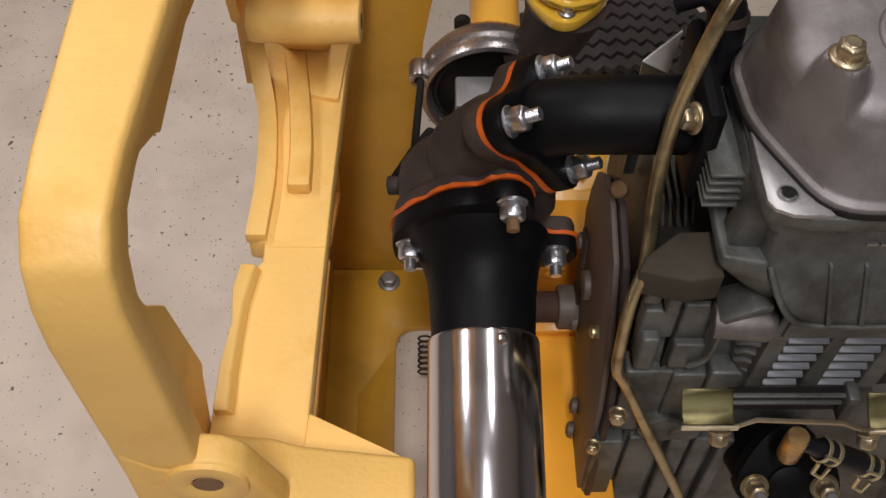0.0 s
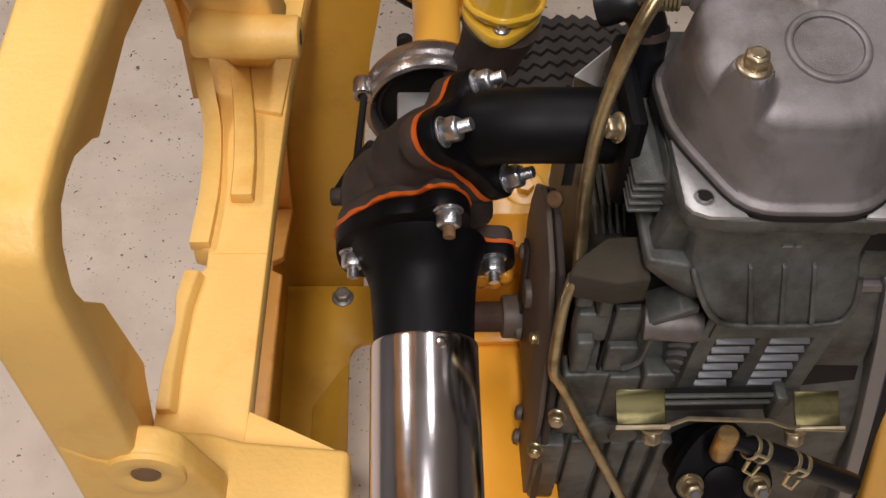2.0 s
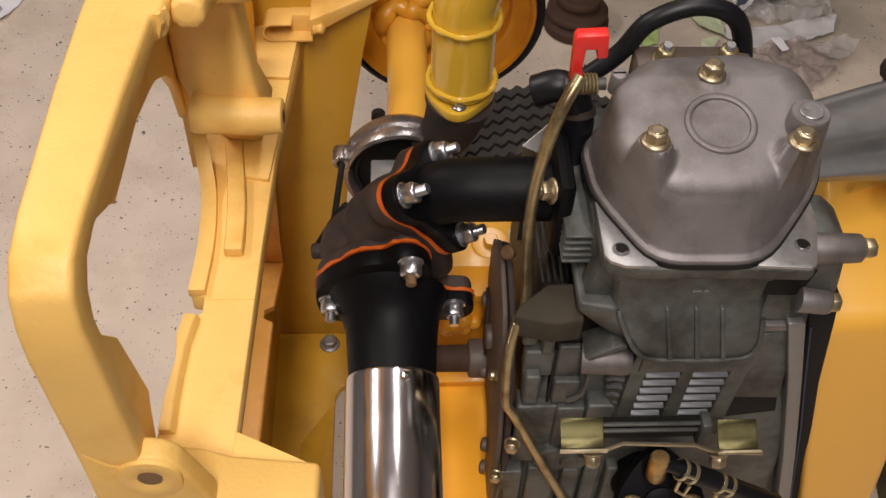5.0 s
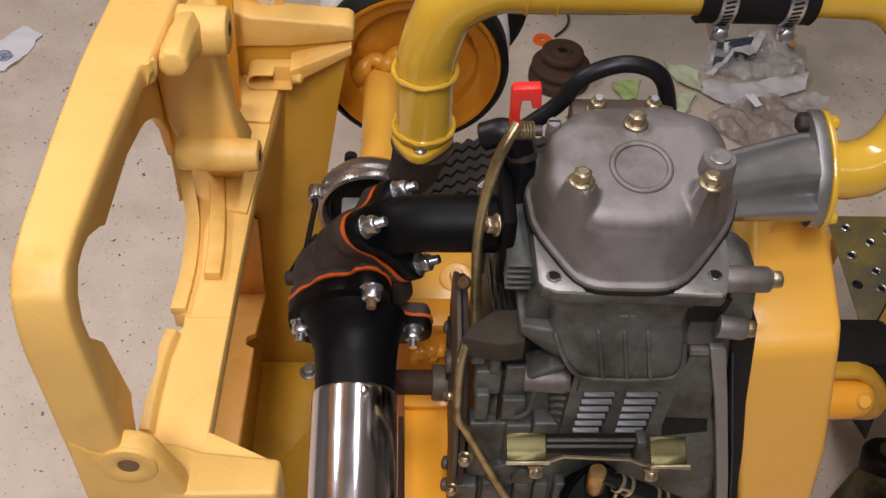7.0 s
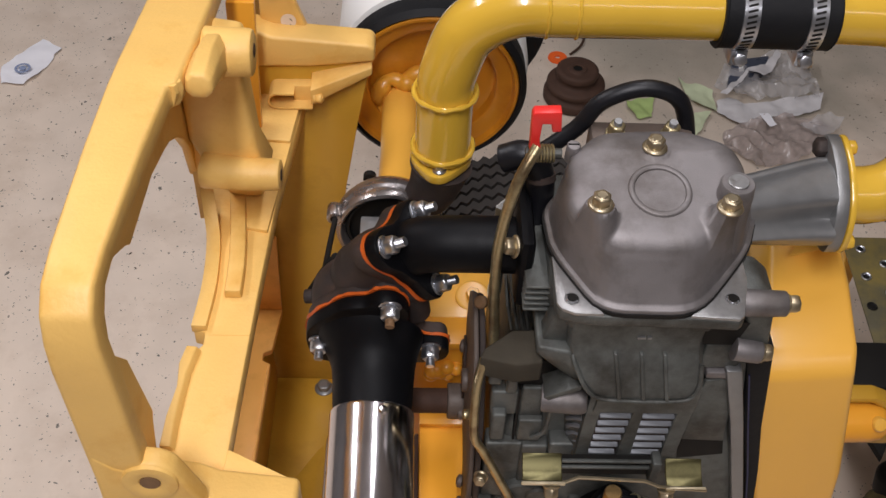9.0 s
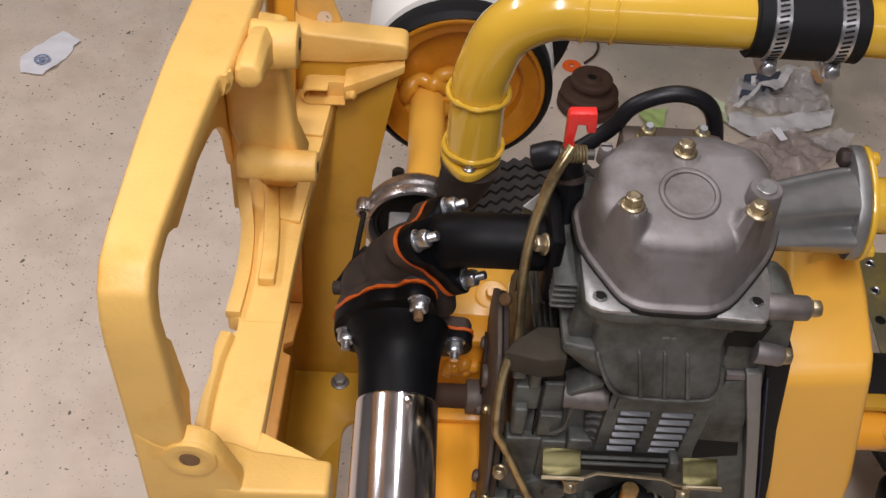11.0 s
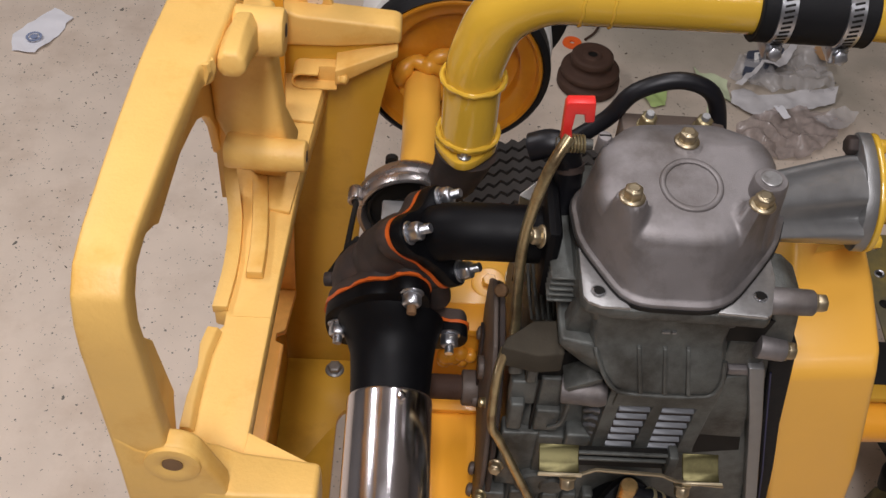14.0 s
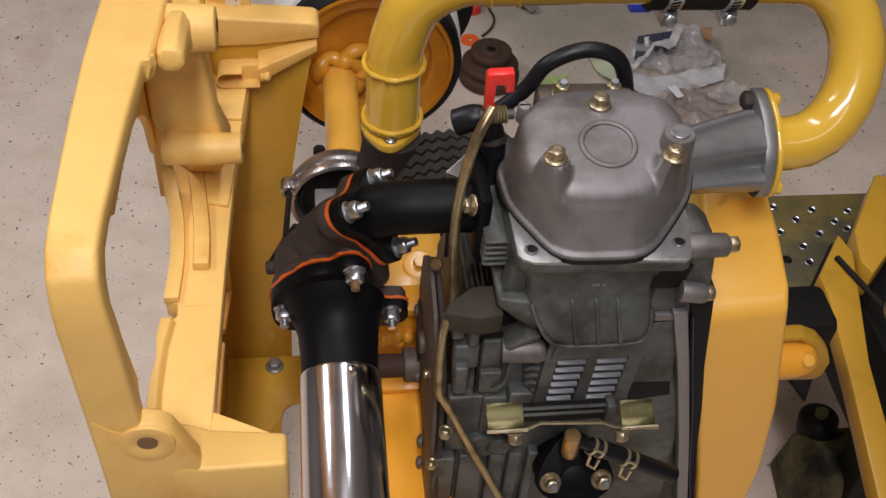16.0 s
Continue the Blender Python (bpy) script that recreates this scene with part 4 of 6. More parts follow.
        outline = [(top, -0.012), (top, 0.005), (top - 0.005, 0.007), (top - 0.008, 0.018), (0.012, 0.029), (0.000, 0.031), (-0.007, 0.029 - dip * 0.7),
                   (-0.013, 0.028 - dip), (-0.019, 0.028 - dip * 0.45), (-0.025, 0.027), (low + 0.003, 0.022), (low, 0.010), (low, -0.015), (0.0, -0.030), (top - 0.008, -0.024)]
        cy, cz = 0.097 + 0.020 * f, 0.872 - 0.008 * f
        rings.append([(x, cy + 0.707 * (p - q), cz + 0.707 * (p + q)) for p, q in chaikin(outline, 2)])
    inn = part("intake_elbow", loft(rings), M_ALU_LIGHT, e, "grey cast intake elbow")
    bm = loft([[(x, y, z) for y, z in ear_flange(0.119, 0.865)] for x in (0.2135, 0.2240)])
    part("end_flange", bm, M_ALU_LIGHT, inn, bevel=0.0015)
    part("ear_nut", lathe([(0.0085, -0.002), (0.0085, 0.006), (0.0065, 0.008)], (0.2135, 0.149, 0.895), (-1, 0, 0), 6), M_RUST, inn, "rusty nut", bevel=0.0008)
    # nuts and brackets behind the rocker cover
    part("rear_bracket", block((0.018, 0.106, 0.905), (0.096, 0.132, 0.931)), M_PLATE, e, bevel=0.004)
    for x in (0.036, 0.077):
        stud_nut(e, (x, 0.116, 0.931), (0, -0.2, 1), 0.0112, 0.006, M_BRASS_ROD, M_ALU_LIGHT)
    # stamped clip bracket
    rows = []
    for x, y, z in ((-0.0195, -0.034, 0.6905), (0.0145, -0.034, 0.690), (0.026, -0.032, 0.6945), (0.080, -0.033, 0.692), (0.093, -0.035, 0.6865), (0.1315, -0.0365, 0.6845)):
        rows.append([(x, y - 0.0012, z - 0.0024), (x, y + 0.0016, z - 0.0024), (x, y + 0.0016, z), (x, y - 0.0012, z)])
    clip = part("clip_bracket", loft(rows), M_GOLD, e, "gold-passivated stamped bracket", bevel=0.0005, seg=1)
    for x0, x1, z in ((-0.0200, 0.0125, 0.691), (0.0985, 0.1285, 0.6855)):
        bm = loft([[(x0, -0.034, z), (x1, -0.034, z), (x1, -0.034, z - 0.002), (x0, -0.034, z - 0.002)],
                   [(x0, -0.026, z + 0.002), (x1, -0.026, z + 0.002), (x1, -0.026, z), (x0, -0.026, z)],
                   [(x0, -0.0175, z + 0.0075), (x1, -0.0175, z + 0.0075), (x1, -0.016, z + 0.006), (x0, -0.016, z + 0.006)],
                   [(x0, -0.0150, z + 0.0105), (x1, -0.0150, z + 0.0105), (x1, -0.0138, z + 0.0105), (x0, -0.0138, z + 0.0105)]])
        tab = part("tab", bm, M_TAB, clip, bevel=0.0006, seg=1)
        part("lip_highlight", block((x0 - 0.0008, -0.0366, z - 0.0030), (x1 + 0.0022, -0.0346, z + 0.0006)), M_TAB_HIGHLIGHT, tab, "front edge with a highlight in its colour", bevel=0.0004, seg=1)
    for x in (0.004, 0.099):
        flange_bolt(e, (x, -0.034, 0.6855 - x * 0.05), (0, -0.6, -0.8), 0.011, 0.009, 0.0075, M_GOLD)
    # black backing supplies the shade in the slots around the bars
    part("slot_shade", block((0.0150, -0.0075, 0.660), (0.0900, -0.0035, 0.6835)), M_GREASE_SHADE, e)
    for z in (0.6815, 0.6725):
        part("cross_bar", block((0.015, -0.0110, z), (0.090, -0.0077, z + 0.0026)), M_ALU_DARK, e, bevel=0.0008)
    part("bar_end", block((0.0905, -0.0145, 0.655), (0.0985, 0.0, 0.686)), M_ALU_DARK, e, bevel=0.002)
    # injection pump below
    pump = part("injection_pump", lathe([(0.030, -0.05), (0.030, 0.0), (0.027, 0.006), (0.015, 0.008), (0.015, 0.02), (0.010, 0.022)], (0.070, -0.022, 0.592), (0, -1, 0.8), 28), M_BLACK, e, "black injection pump body")
    bm = loft([[Vector((0.070, -0.030, 0.600)) + Vector((x, 0.62 * z, 0.78 * z)) + Vector((0, -0.78, 0.62)) * h for x, z in chaikin([(-0.038, -0.012), (-0.034, 0.012), (-0.016, 0.040), (0.0, 0.046), (0.016, 0.036), (0.034, 0.012), (0.038, -0.012), (0.0, -0.03)], 2)] for h in (-0.006, 0.006)])
    part("pump_flange", bm, M_BLACK, pump, bevel=0.001)
    for x in (0.0453, 0.093):
        part("washer", lathe([(0.0098, 0), (0.0098, 0.0014), (0.005, 0.0014)], (x, -0.038, 0.606), (0, -0.78, 0.62), 24), M_BRASS_ROD, e)
        stud_nut(e, (x, -0.0390, 0.607), (0, -0.78, 0.62), 0.012, 0.005, M_GOLD, M_ALU_LIGHT)
    part("banjo", lathe([(0.0068, -0.016), (0.0076, -0.014), (0.0076, 0.014), (0.0066, 0.016), (0.001, 0.016)], (0.0570, -0.034, 0.661), (-0.06, -0.05, 1), 18), M_BRASS, e, "brass fuel union")
    hose = part("fuel_hose", tube([(0.060, -0.0355, 0.669), (0.070, -0.036, 0.664), (0.076, -0.0365, 0.6605), (0.110, -0.038, 0.6405), (0.160, -0.040, 0.609)], [0.0055, 0.0055, 0.0080, 0.0080, 0.0080], 18), M_HOSE, e, "short black fuel hose stub")
    along = Vector((0.0855, -0.003, -0.054)).normalized()
    for x, y, z in ((0.0790, -0.0367, 0.6588), (0.1115, -0.0381, 0.6395)):
        c = Vector((x, y, z))
        for d in (-0.0050, 0.0050):
            part("hose_clip", lathe([(0.0080, -0.0016), (0.0089, -0.0013), (0.0089, 0.0013), (0.0080, 0.0016)], c + along * d, along, 24, caps=False), M_BRASS_PALE, hose, "pale brass spring clip")
        part("clip_bridge", tube([c + along * -0.005 + Vector((0, -0.0075, 0.0048)), c + along * 0.005 + Vector((0, -0.0075, 0.0048))], 0.0014, 8), M_BRASS_PALE, hose)
        loop = [c + along * -0.0055 + Vector((-0.001, -0.007, -0.006)), c + along * -0.0050 + Vector((-0.003, -0.009, -0.016)), c + along * 0.0040 + Vector((-0.003, -0.009, -0.019)), c + along * 0.0050 + Vector((-0.001, -0.007, -0.007))]
        part("clip_ear", tube(loop, 0.0015, 8), M_BRASS_PALE, hose)
    # brown rubber pad and drive plate
    bm = prism([(-0.0600, 0.0085), (-0.0555, 0.018), (-0.0340, 0.036), (-0.0105, 0.037), (-0.0118, 0.0045), (-0.032, 0.0015)], "z", 0.774, 0.797)
    part("mount_pad", bm, M_PAD, e, "worn brown mounting pad", bevel=0.002, seg=3)
    plate = [(0.004, 0.45), (0.056, 0.45), (0.057, 0.49), (0.062, 0.530), (0.075, 0.552), (0.11, 0.560), (0.135, 0.611), (0.152, 0.638), (0.159, 0.660), (0.156, 0.690), (0.149, 0.715), (0.13, 0.735), (0.10, 0.742), (0.06, 0.73), (0.03, 0.69), (0.012, 0.62)]
    disc = part("drive_plate", prism(plate, "x", -0.0590, -0.0545), M_PLATE, e, "brown cast drive plate", bevel=0.0015)
    part("rim", prism([(y - 0.006, z + 0.004) for y, z in plate], "x", -0.0540, -0.0490), M_RUST, disc, bevel=0.0015)
    part("pivot", tube([(-0.064, 0.104, 0.640), (-0.058, 0.104, 0.640)], [0.011, 0.0115], 20), M_PLATE, disc, bevel=0.0015)
    part("rusty_bolt", lathe([(0.006, 0), (0.006, 0.005), (0.004, 0.007)], (-0.051, 0.110, 0.744), (-0.5, -0.6, 0.6), 12), M_BORE, disc)
    part("link", prism([(0.118, 0.585), (0.136, 0.585), (0.146, 0.655), (0.128, 0.66)], "x", -0.0615, -0.0590), M_RUST, disc, bevel=0.0008)
    for y, z in ((0.058, 0.470), (0.060, 0.505), (0.066, 0.535), (0.118, 0.575), (0.150, 0.640)):
        part("rim_lump", lathe([(0.007, 0), (0.0065, 0.004), (0.004, 0.0055), (0.001, 0.006)], (-0.0590, y - 0.006, z), (-1, 0.2, 0), 14), M_PLATE, disc)
    flange_bolt(e, (-0.0580, 0.055, 0.655), (-1, 0, 0), 0.008, 0.005, 0.005, M_BRASS_ROD)
    flange_bolt(e, (-0.0495, -0.002, 0.6455), (-0.3, -1, 0.3), 0.010, 0.007, 0.0065, M_GOLD)
    flange_bolt(e, (-0.058, 0.004, 0.585), (-0.3, -1, 0.3), 0.009, 0.006, 0.006, M_BRASS_ROD)
    sh = part("output_shaft", tube([(-0.150, 0.127, 0.5745), (-0.0734, 0.127, 0.5745)], 0.0125, 22), M_RUSTY, e, "rusty output shaft", bevel=0.001)
    part("collar", tube([(-0.0745, 0.127, 0.5745), (-0.056, 0.127, 0.5745)], 0.0178, 24), M_PLATE, sh, bevel=0.002)
    bm = loft([[(-0.0423, 0.1580, 0.8118), (-0.0222, 0.1580, 0.8376), (-0.0245, 0.1580, 0.8016)], [(-0.0423, 0.1595, 0.8118), (-0.0222, 0.1595, 0.8376), (-0.0245, 0.1595, 0.8016)]])
    part("heat_plate", bm, M_WHITE, e, "small bright bare metal plate")
    bm = loft([[(-0.0423, 0.1580, 0.8103), (-0.0245, 0.1580, 0.8001), (-0.0245, 0.1580, 0.7916), (-0.0423, 0.1580, 0.7978)], [(-0.0423, 0.1595, 0.8103), (-0.0245, 0.1595, 0.8001), (-0.0245, 0.1595, 0.7916), (-0.0423, 0.1595, 0.7978)]])
    part("heat_plate_foot", bm, M_GOLD, e, "copper-coloured plate edge")
    part("heat_plate_leg", block((-0.0374, 0.1596, 0.70), (-0.0294, 0.165, 0.8118)), M_ALU_DARK, e)
    return e


engine()


def control_rod():
    c = thing("throttle_rod", (-0.05, 0.04, 0.7), "bent brass-coloured throttle rod beside the exhaust", "control rod")
    part("rod", tube(smooth_path([(-0.028, 0.066, 0.960), (-0.0385, 0.055, 0.944), (-0.0455, 0.050, 0.918), (-0.0495, 0.050, 0.884), (-0.0500, 0.050, 0.850), (-0.0485, 0.050, 0.815), (-0.0465, 0.046, 0.785), (-0.0465, 0.036, 0.76)], 6), 0.0042, 12), M_BRASS_ROD, c)
    part("rod", tube(smooth_path([(-0.0560, 0.012, 0.790), (-0.0600, 0.006, 0.765), (-0.060, 0.0, 0.715), (-0.057, 0.0, 0.695), (-0.050, 0.0, 0.68), (-0.018, 0.0, 0.597), (0.02, 0.0, 0.50)], 6), 0.0038, 12), M_BRASS_ROD, c)
    return c


control_rod()


def decompression_lever():
    d = thing("decompression_lever", (-0.02, 0.08, 0.93), "red plastic decompression lever with a coil spring", "lever")
    grip = [(-0.0330, 0.950), (-0.0340, 0.983), (-0.0325, 0.986), (-0.0140, 0.987), (-0.0125, 0.970), (-0.0190, 0.969), (-0.0200, 0.976), (-0.0262, 0.976), (-0.0268, 0.962), (-0.0245, 0.951)]
    part("handle", prism(grip, "y", 0.070, 0.079), M_RED, d, bevel=0.0012)
    turns = [(-0.031 + 0.018 * k / 72, 0.082 + 0.0062 * math.cos(k * 2 * math.pi / 9), 0.940 + 0.0062 * math.sin(k * 2 * math.pi / 9)) for k in range(73)]
    part("spring", tube(turns, 0.0010, 6), M_BRASS_ROD, d)
    part("pin", tube([(-0.034, 0.082, 0.940), (-0.008, 0.082, 0.940)], 0.0040, 14), M_ALU_DARK, d)
    part("screw", lathe([(0.0052, -0.012), (0.0052, 0.003), (0.0042, 0.0042), (0.001, 0.0044)], (0.001, 0.088, 0.940), (0, -0.2, 1), 20), M_ALU, d)
    part("screw_slot", block((-0.0030, 0.0870, 0.9438), (0.0050, 0.0880, 0.9448)), M_GREASE_SHADE, d)
    return d


decompression_lever()


def breather_hose():
    h = thing("breather_hose", (0.04, 0.13, 0.86), "black rubber breather hose looped behind the rocker cover", "hose")
    part("hose", tube(smooth_path([(-0.022, 0.128, 0.895), (0.009, 0.13, 0.924), (0.026, 0.131, 0.950), (0.056, 0.132, 0.962), (0.082, 0.131, 0.953), (0.093, 0.128, 0.925), (0.094, 0.12, 0.90)], 6), 0.0065, 16), M_HOSE, h)
    part("elbow", tube(smooth_path([(-0.046, 0.115, 0.905), (-0.03, 0.112, 0.912), (-0.018, 0.108, 0.90), (-0.016, 0.105, 0.87), (-0.022, 0.10, 0.83)], 6), 0.0110, 18), M_HOSE, h, bevel=0.001)
    part("clip", tube([(-0.0165, 0.108, 0.897), (-0.0158, 0.106, 0.892)], 0.0116, 18), M_RUST, h)
    return h


breather_hose()


# ---- turbocharger and exhaust ----
# the outlet flange leans: AX points out of it, UP runs up its face, G0 lies in its gasket
AX, UP, G0 = Vector((0, -0.964, -0.267)), Vector((0, -0.267, 0.964)), Vector((0, 0.064, 0.805))


def on_flange(x, s, h=0.0):
    return G0 + Vector((x, 0, 0)) + UP * s + AX * h


OUTLET = chaikin([(-0.196, -0.042), (-0.189, -0.030), (-0.179, -0.018), (-0.1695, -0.006), (-0.159, -0.001), (-0.148, 0.000), (-0.141, 0.009), (-0.1335, 0.0115), (-0.124, 0.009),
                  (-0.116, -0.004), (-0.114, -0.020), (-0.1175, -0.045), (-0.113, -0.061), (-0.104, -0.0735), (-0.094, -0.0765), (-0.082, -0.077), (-0.0785, -0.090),
                  (-0.083, -0.105), (-0.098, -0.112), (-0.125, -0.112), (-0.155, -0.118), (-0.184, -0.114), (-0.198, -0.100), (-0.2005, -0.070), (-0.199, -0.050)], 2)


def outlet_ring(h, grow=1.0, wave=0.0, seed=0.0):
    out = []
    for x, s in OUTLET:
        w = wave * noise.noise((x * 130 + seed, s * 130, 3.0 + seed))
        out.append(on_flange(-0.143 + (x + 0.143) * (grow + w), -0.052 + (s + 0.052) * (grow + w), h + wave * 0.02 * noise.noise((x * 90, s * 90, seed))))
    return out


def round_ring(x, s, h, r, segs=36, squash=1.0):
    return [on_flange(x + r * math.cos(2 * math.pi * k / segs), s + squash * r * math.sin(2 * math.pi * k / segs), h) for k in range(segs)]


def turbo():
    t = thing("turbocharger", (-0.14, 0.12, 0.66), "small turbocharger, brown turbine housing and bare aluminium compressor", "turbocharger")
    part("housing_flange", loft([outlet_ring(-0.011, 0.96), outlet_ring(-0.008, 0.985), outlet_ring(-0.0012, 0.985)]), M_RUST, t, "brown cast iron flange", bevel=0.0006, seg=1)
    rows = [(-0.009, 0.041), (-0.014, 0.0455), (-0.022, 0.047), (-0.034, 0.045), (-0.044, 0.038), (-0.050, 0.028)]
    part("turbine_housing", loft([round_ring(-0.150, -0.052, h, r) for h, r in rows]), M_RUST, t, "brown cast iron turbine housing")
    part("turbine_inlet", tube(smooth_path([(-0.156, 0.098, 0.776), (-0.150, 0.094, 0.800), (-0.138, 0.091, 0.818), (-0.122, 0.088, 0.829)]), [0.027] * 9 + [0.025] * 8 + [0.0245] * 8, 26), M_RUST, t)
    part("saddle", tube(smooth_path([(-0.118, 0.080, 0.800), (-0.113, 0.083, 0.790), (-0.110, 0.088, 0.770), (-0.108, 0.092, 0.752)]), [0.012] * 25, 16), M_RUST, t)
    arm = part("wastegate_arm", loft([[(-0.202, 0.106, 0.750), (-0.202, 0.110, 0.757), (-0.194, 0.112, 0.757), (-0.194, 0.108, 0.748)],
                                      [(-0.190, 0.110, 0.772), (-0.190, 0.114, 0.779), (-0.182, 0.114, 0.776), (-0.182, 0.110, 0.769)],
                                      [(-0.178, 0.114, 0.790), (-0.178, 0.118, 0.796), (-0.171, 0.118, 0.793), (-0.171, 0.114, 0.786)]]), M_GREASE_SHADE, t, "black greasy wastegate arm", bevel=0.0015)
    part("pin", tube([(-0.203, 0.104, 0.754), (-0.192, 0.103, 0.756)], 0.0062, 14), M_RUST, arm, bevel=0.001)
    part("pin", tube([(-0.193, 0.100, 0.752), (-0.183, 0.097, 0.752)], 0.0042, 12), M_ZINC, arm)
    part("link_rod", tube([(-0.186, 0.109, 0.776), (-0.178, 0.113, 0.788), (-0.168, 0.118, 0.790)], 0.0020, 10), M_ZINC, arm)
    part("link_rod", tube([(-0.186, 0.116, 0.776), (-0.184, 0.150, 0.772), (-0.182, 0.185, 0.766)], 0.0026, 10), M_GREASE_SHADE, arm)
    part("centre_housing", tube([(-0.140, 0.115, 0.750), (-0.136, 0.195, 0.742)], [0.028, 0.022], 24), M_GREASE_SHADE, t, bevel=0.002)
    part("oil_flange", block((-0.159, 0.158, 0.757), (-0.130, 0.186, 0.771)), M_ALU_LIGHT, t, bevel=0.002)
    # compressor ring housing
    cc, cw = (-0.134, 0.205, 0.742), (0, 1, 0.0)
    rows = [(0.0405, -0.004), (0.0425, -0.0105), (0.0445, -0.0118), (0.0475, -0.0112), (0.0485, -0.009), (0.0485, -0.0045), (0.0465, -0.003), (0.0465, 0.001), (0.0490, 0.003), (0.0490, 0.010), (0.044, 0.018), (0.030, 0.024), (0.026, 0.030)]
    part("compressor_housing", lathe(rows + [(0.022, 0.030), (0.022, 0.018), (0.040, 0.010), (0.0405, -0.004)], cc, cw, 56, caps=False), M_COMPRESSOR, t, "bare cast aluminium compressor housing")
    part("clamp_groove", lathe([(0.0408, -0.0035), (0.0385, -0.006), (0.0365, -0.006), (0.0365, 0.0), (0.0408, 0.002)], cc, cw, 48, caps=False), M_GREASE_SHADE, t)
    part("back_plate", lathe([(0.0400, 0.004), (0.0400, 0.006), (0.001, 0.006)], cc, cw, 40), M_GREASE_SHADE, t)
    lug = part("lug", tube([(-0.1835, 0.190, 0.762), (-0.1835, 0.206, 0.762)], [0.0068, 0.0068], 18), M_COMPRESSOR, t, bevel=0.001)
    part("lug_hole", lathe([(0.0034, 0.0), (0.0034, 0.0004), (0.0005, 0.0004)], (-0.1835, 0.190, 0.762), (0, -1, 0), 14), M_GREASE_SHADE, lug)
    part("outlet", tube(smooth_path([(-0.112, 0.208, 0.765), (-0.098, 0.203, 0.785), (-0.091, 0.199, 0.812), (-0.089, 0.198, 0.826)]), [0.018 + 0.0004 * k for k in range(25)], 22), M_RUST, t)
    flange_bolt(t, (-0.106, 0.184, 0.786), (0, -0.8, 0.6), 0.010, 0.008, 0.007, M_ZINC)
    # turbine outlet gasket
    part("outlet_gasket", loft([outlet_ring(-0.0014, 1.008, 0.045, 2.0), outlet_ring(0.0014, 1.010, 0.045, 2.3)]), M_ORANGE_SEAL, t, "squeezed-out orange gasket silicone")
    return t


turbo()


def exhaust():
    x = thing("exhaust_adapter", (-0.14, 0.02, 0.66), "matt black welded exhaust adapter with a three-bolt flange", "exhaust pipe")
    part("flange", loft([outlet_ring(0.0012), outlet_ring(0.013)]), M_BLACK, x, bevel=0.0015)
    rows = [round_ring(-0.146, s, h, r, 40, q) for h, r, s, q in ((0.012, 0.0440, -0.056, 1.0), (0.017, 0.0425, -0.058, 1.0), (0.023, 0.0395, -0.061, 1.0), (0.030, 0.0365, -0.065, 1.0),
                                                                  (0.038, 0.0345, -0.0675, 1.0), (0.050, 0.0335, -0.069, 1.0), (0.07, 0.0325, -0.0693, 1.0), (0.115, 0.0320, -0.0693, 1.0))]
    part("cone", loft([[p + Vector((0.003 * min(1, k / 4), 0, 0)) for p in ring] for k, ring in enumerate(rows)]), M_BLACK, x)
    for px, ps, tip in ((-0.1294, 0.0045, M_BORE), (-0.1886, -0.0630, M_ZINC), (-0.0957, -0.0745, M_ZINC)):
        stud_nut(x, on_flange(px, ps, 0.013), AX, 0.0135, 0.009, M_ZINC, tip)
    s = thing("exhaust_stack", (-0.143, -0.1, 0.68), "polished chrome exhaust tip over the black adapter", "exhaust pipe")
    way = [on_flange(-0.143, -0.0693, h) for h in (0.0755, 0.078, 0.14, 0.35)]
    part("chrome_sleeve", tube(way, [0.0340, 0.0346, 0.0349, 0.0362], 64), M_CHROME, s, bevel=0.0004)
    part("rivet", lathe([(0.004, 0), (0.003, 0.0015), (0.001, 0.002)], on_flange(-0.1335, -0.0362, 0.0830), (0.3, -0.2, 0.95), 14), M_CHROME, s)
    m = thing("exhaust_manifold", (-0.06, 0.08, 0.8), "matt black exhaust manifold elbow from head to turbocharger", "exhaust pipe")
    n = Vector((0.83, -0.16, 0.54)).normalized()
    nuts = [Vector((-0.1297, 0.0612, 0.8630)), Vector((-0.1065, 0.1188, 0.8446)), Vector((-0.0878, 0.0780, 0.8037))]
    c = (nuts[0] + nuts[1] + nuts[2]) / 3 - n * 0.006
    part("pipe", tube(smooth_path([tuple(c - n * 0.004), tuple(c + n * 0.012), (-0.084, 0.0812, 0.8455), (-0.058, 0.080, 0.847), (-0.022, 0.080, 0.847)]), 0.0225, 32), M_BLACK, m)
    u = n.orthogonal().normalized()
    v = n.cross(u)

    def lobes(h, grow=1.0, wave=0.0):
        out = []
        for k in range(96):
            a = 2 * math.pi * k / 96
            d = math.cos(a) * u + math.sin(a) * v
            r = 0.0265
            for st in nuts:
                w = st - c
                w = w - n * w.dot(n)
                r = max(r, 0.0265 + (w.length + 0.0112 - 0.0265) * max(0.0, d.dot(w.normalized())) ** 8)
            p = c + d * r * grow
            out.append(p + (p - c) * wave * noise.noise(p * 45) + n * (h + 0.02 * wave * noise.noise(p * 70)))
        return out
    part("turbo_flange", loft([lobes(-0.011), lobes(0.0)]), M_BLACK, m, bevel=0.0012)
    part("mating_flange", loft([lobes(-0.024, 0.97), lobes(-0.0135, 0.985)]), M_RUST, m, "brown cast iron mating flange", bevel=0.0012)
    part("gasket", loft([lobes(-0.0138, 1.0, 0.07), lobes(-0.0108, 1.0, 0.07)]), M_ORANGE_SEAL, m, "orange gasket silicone")
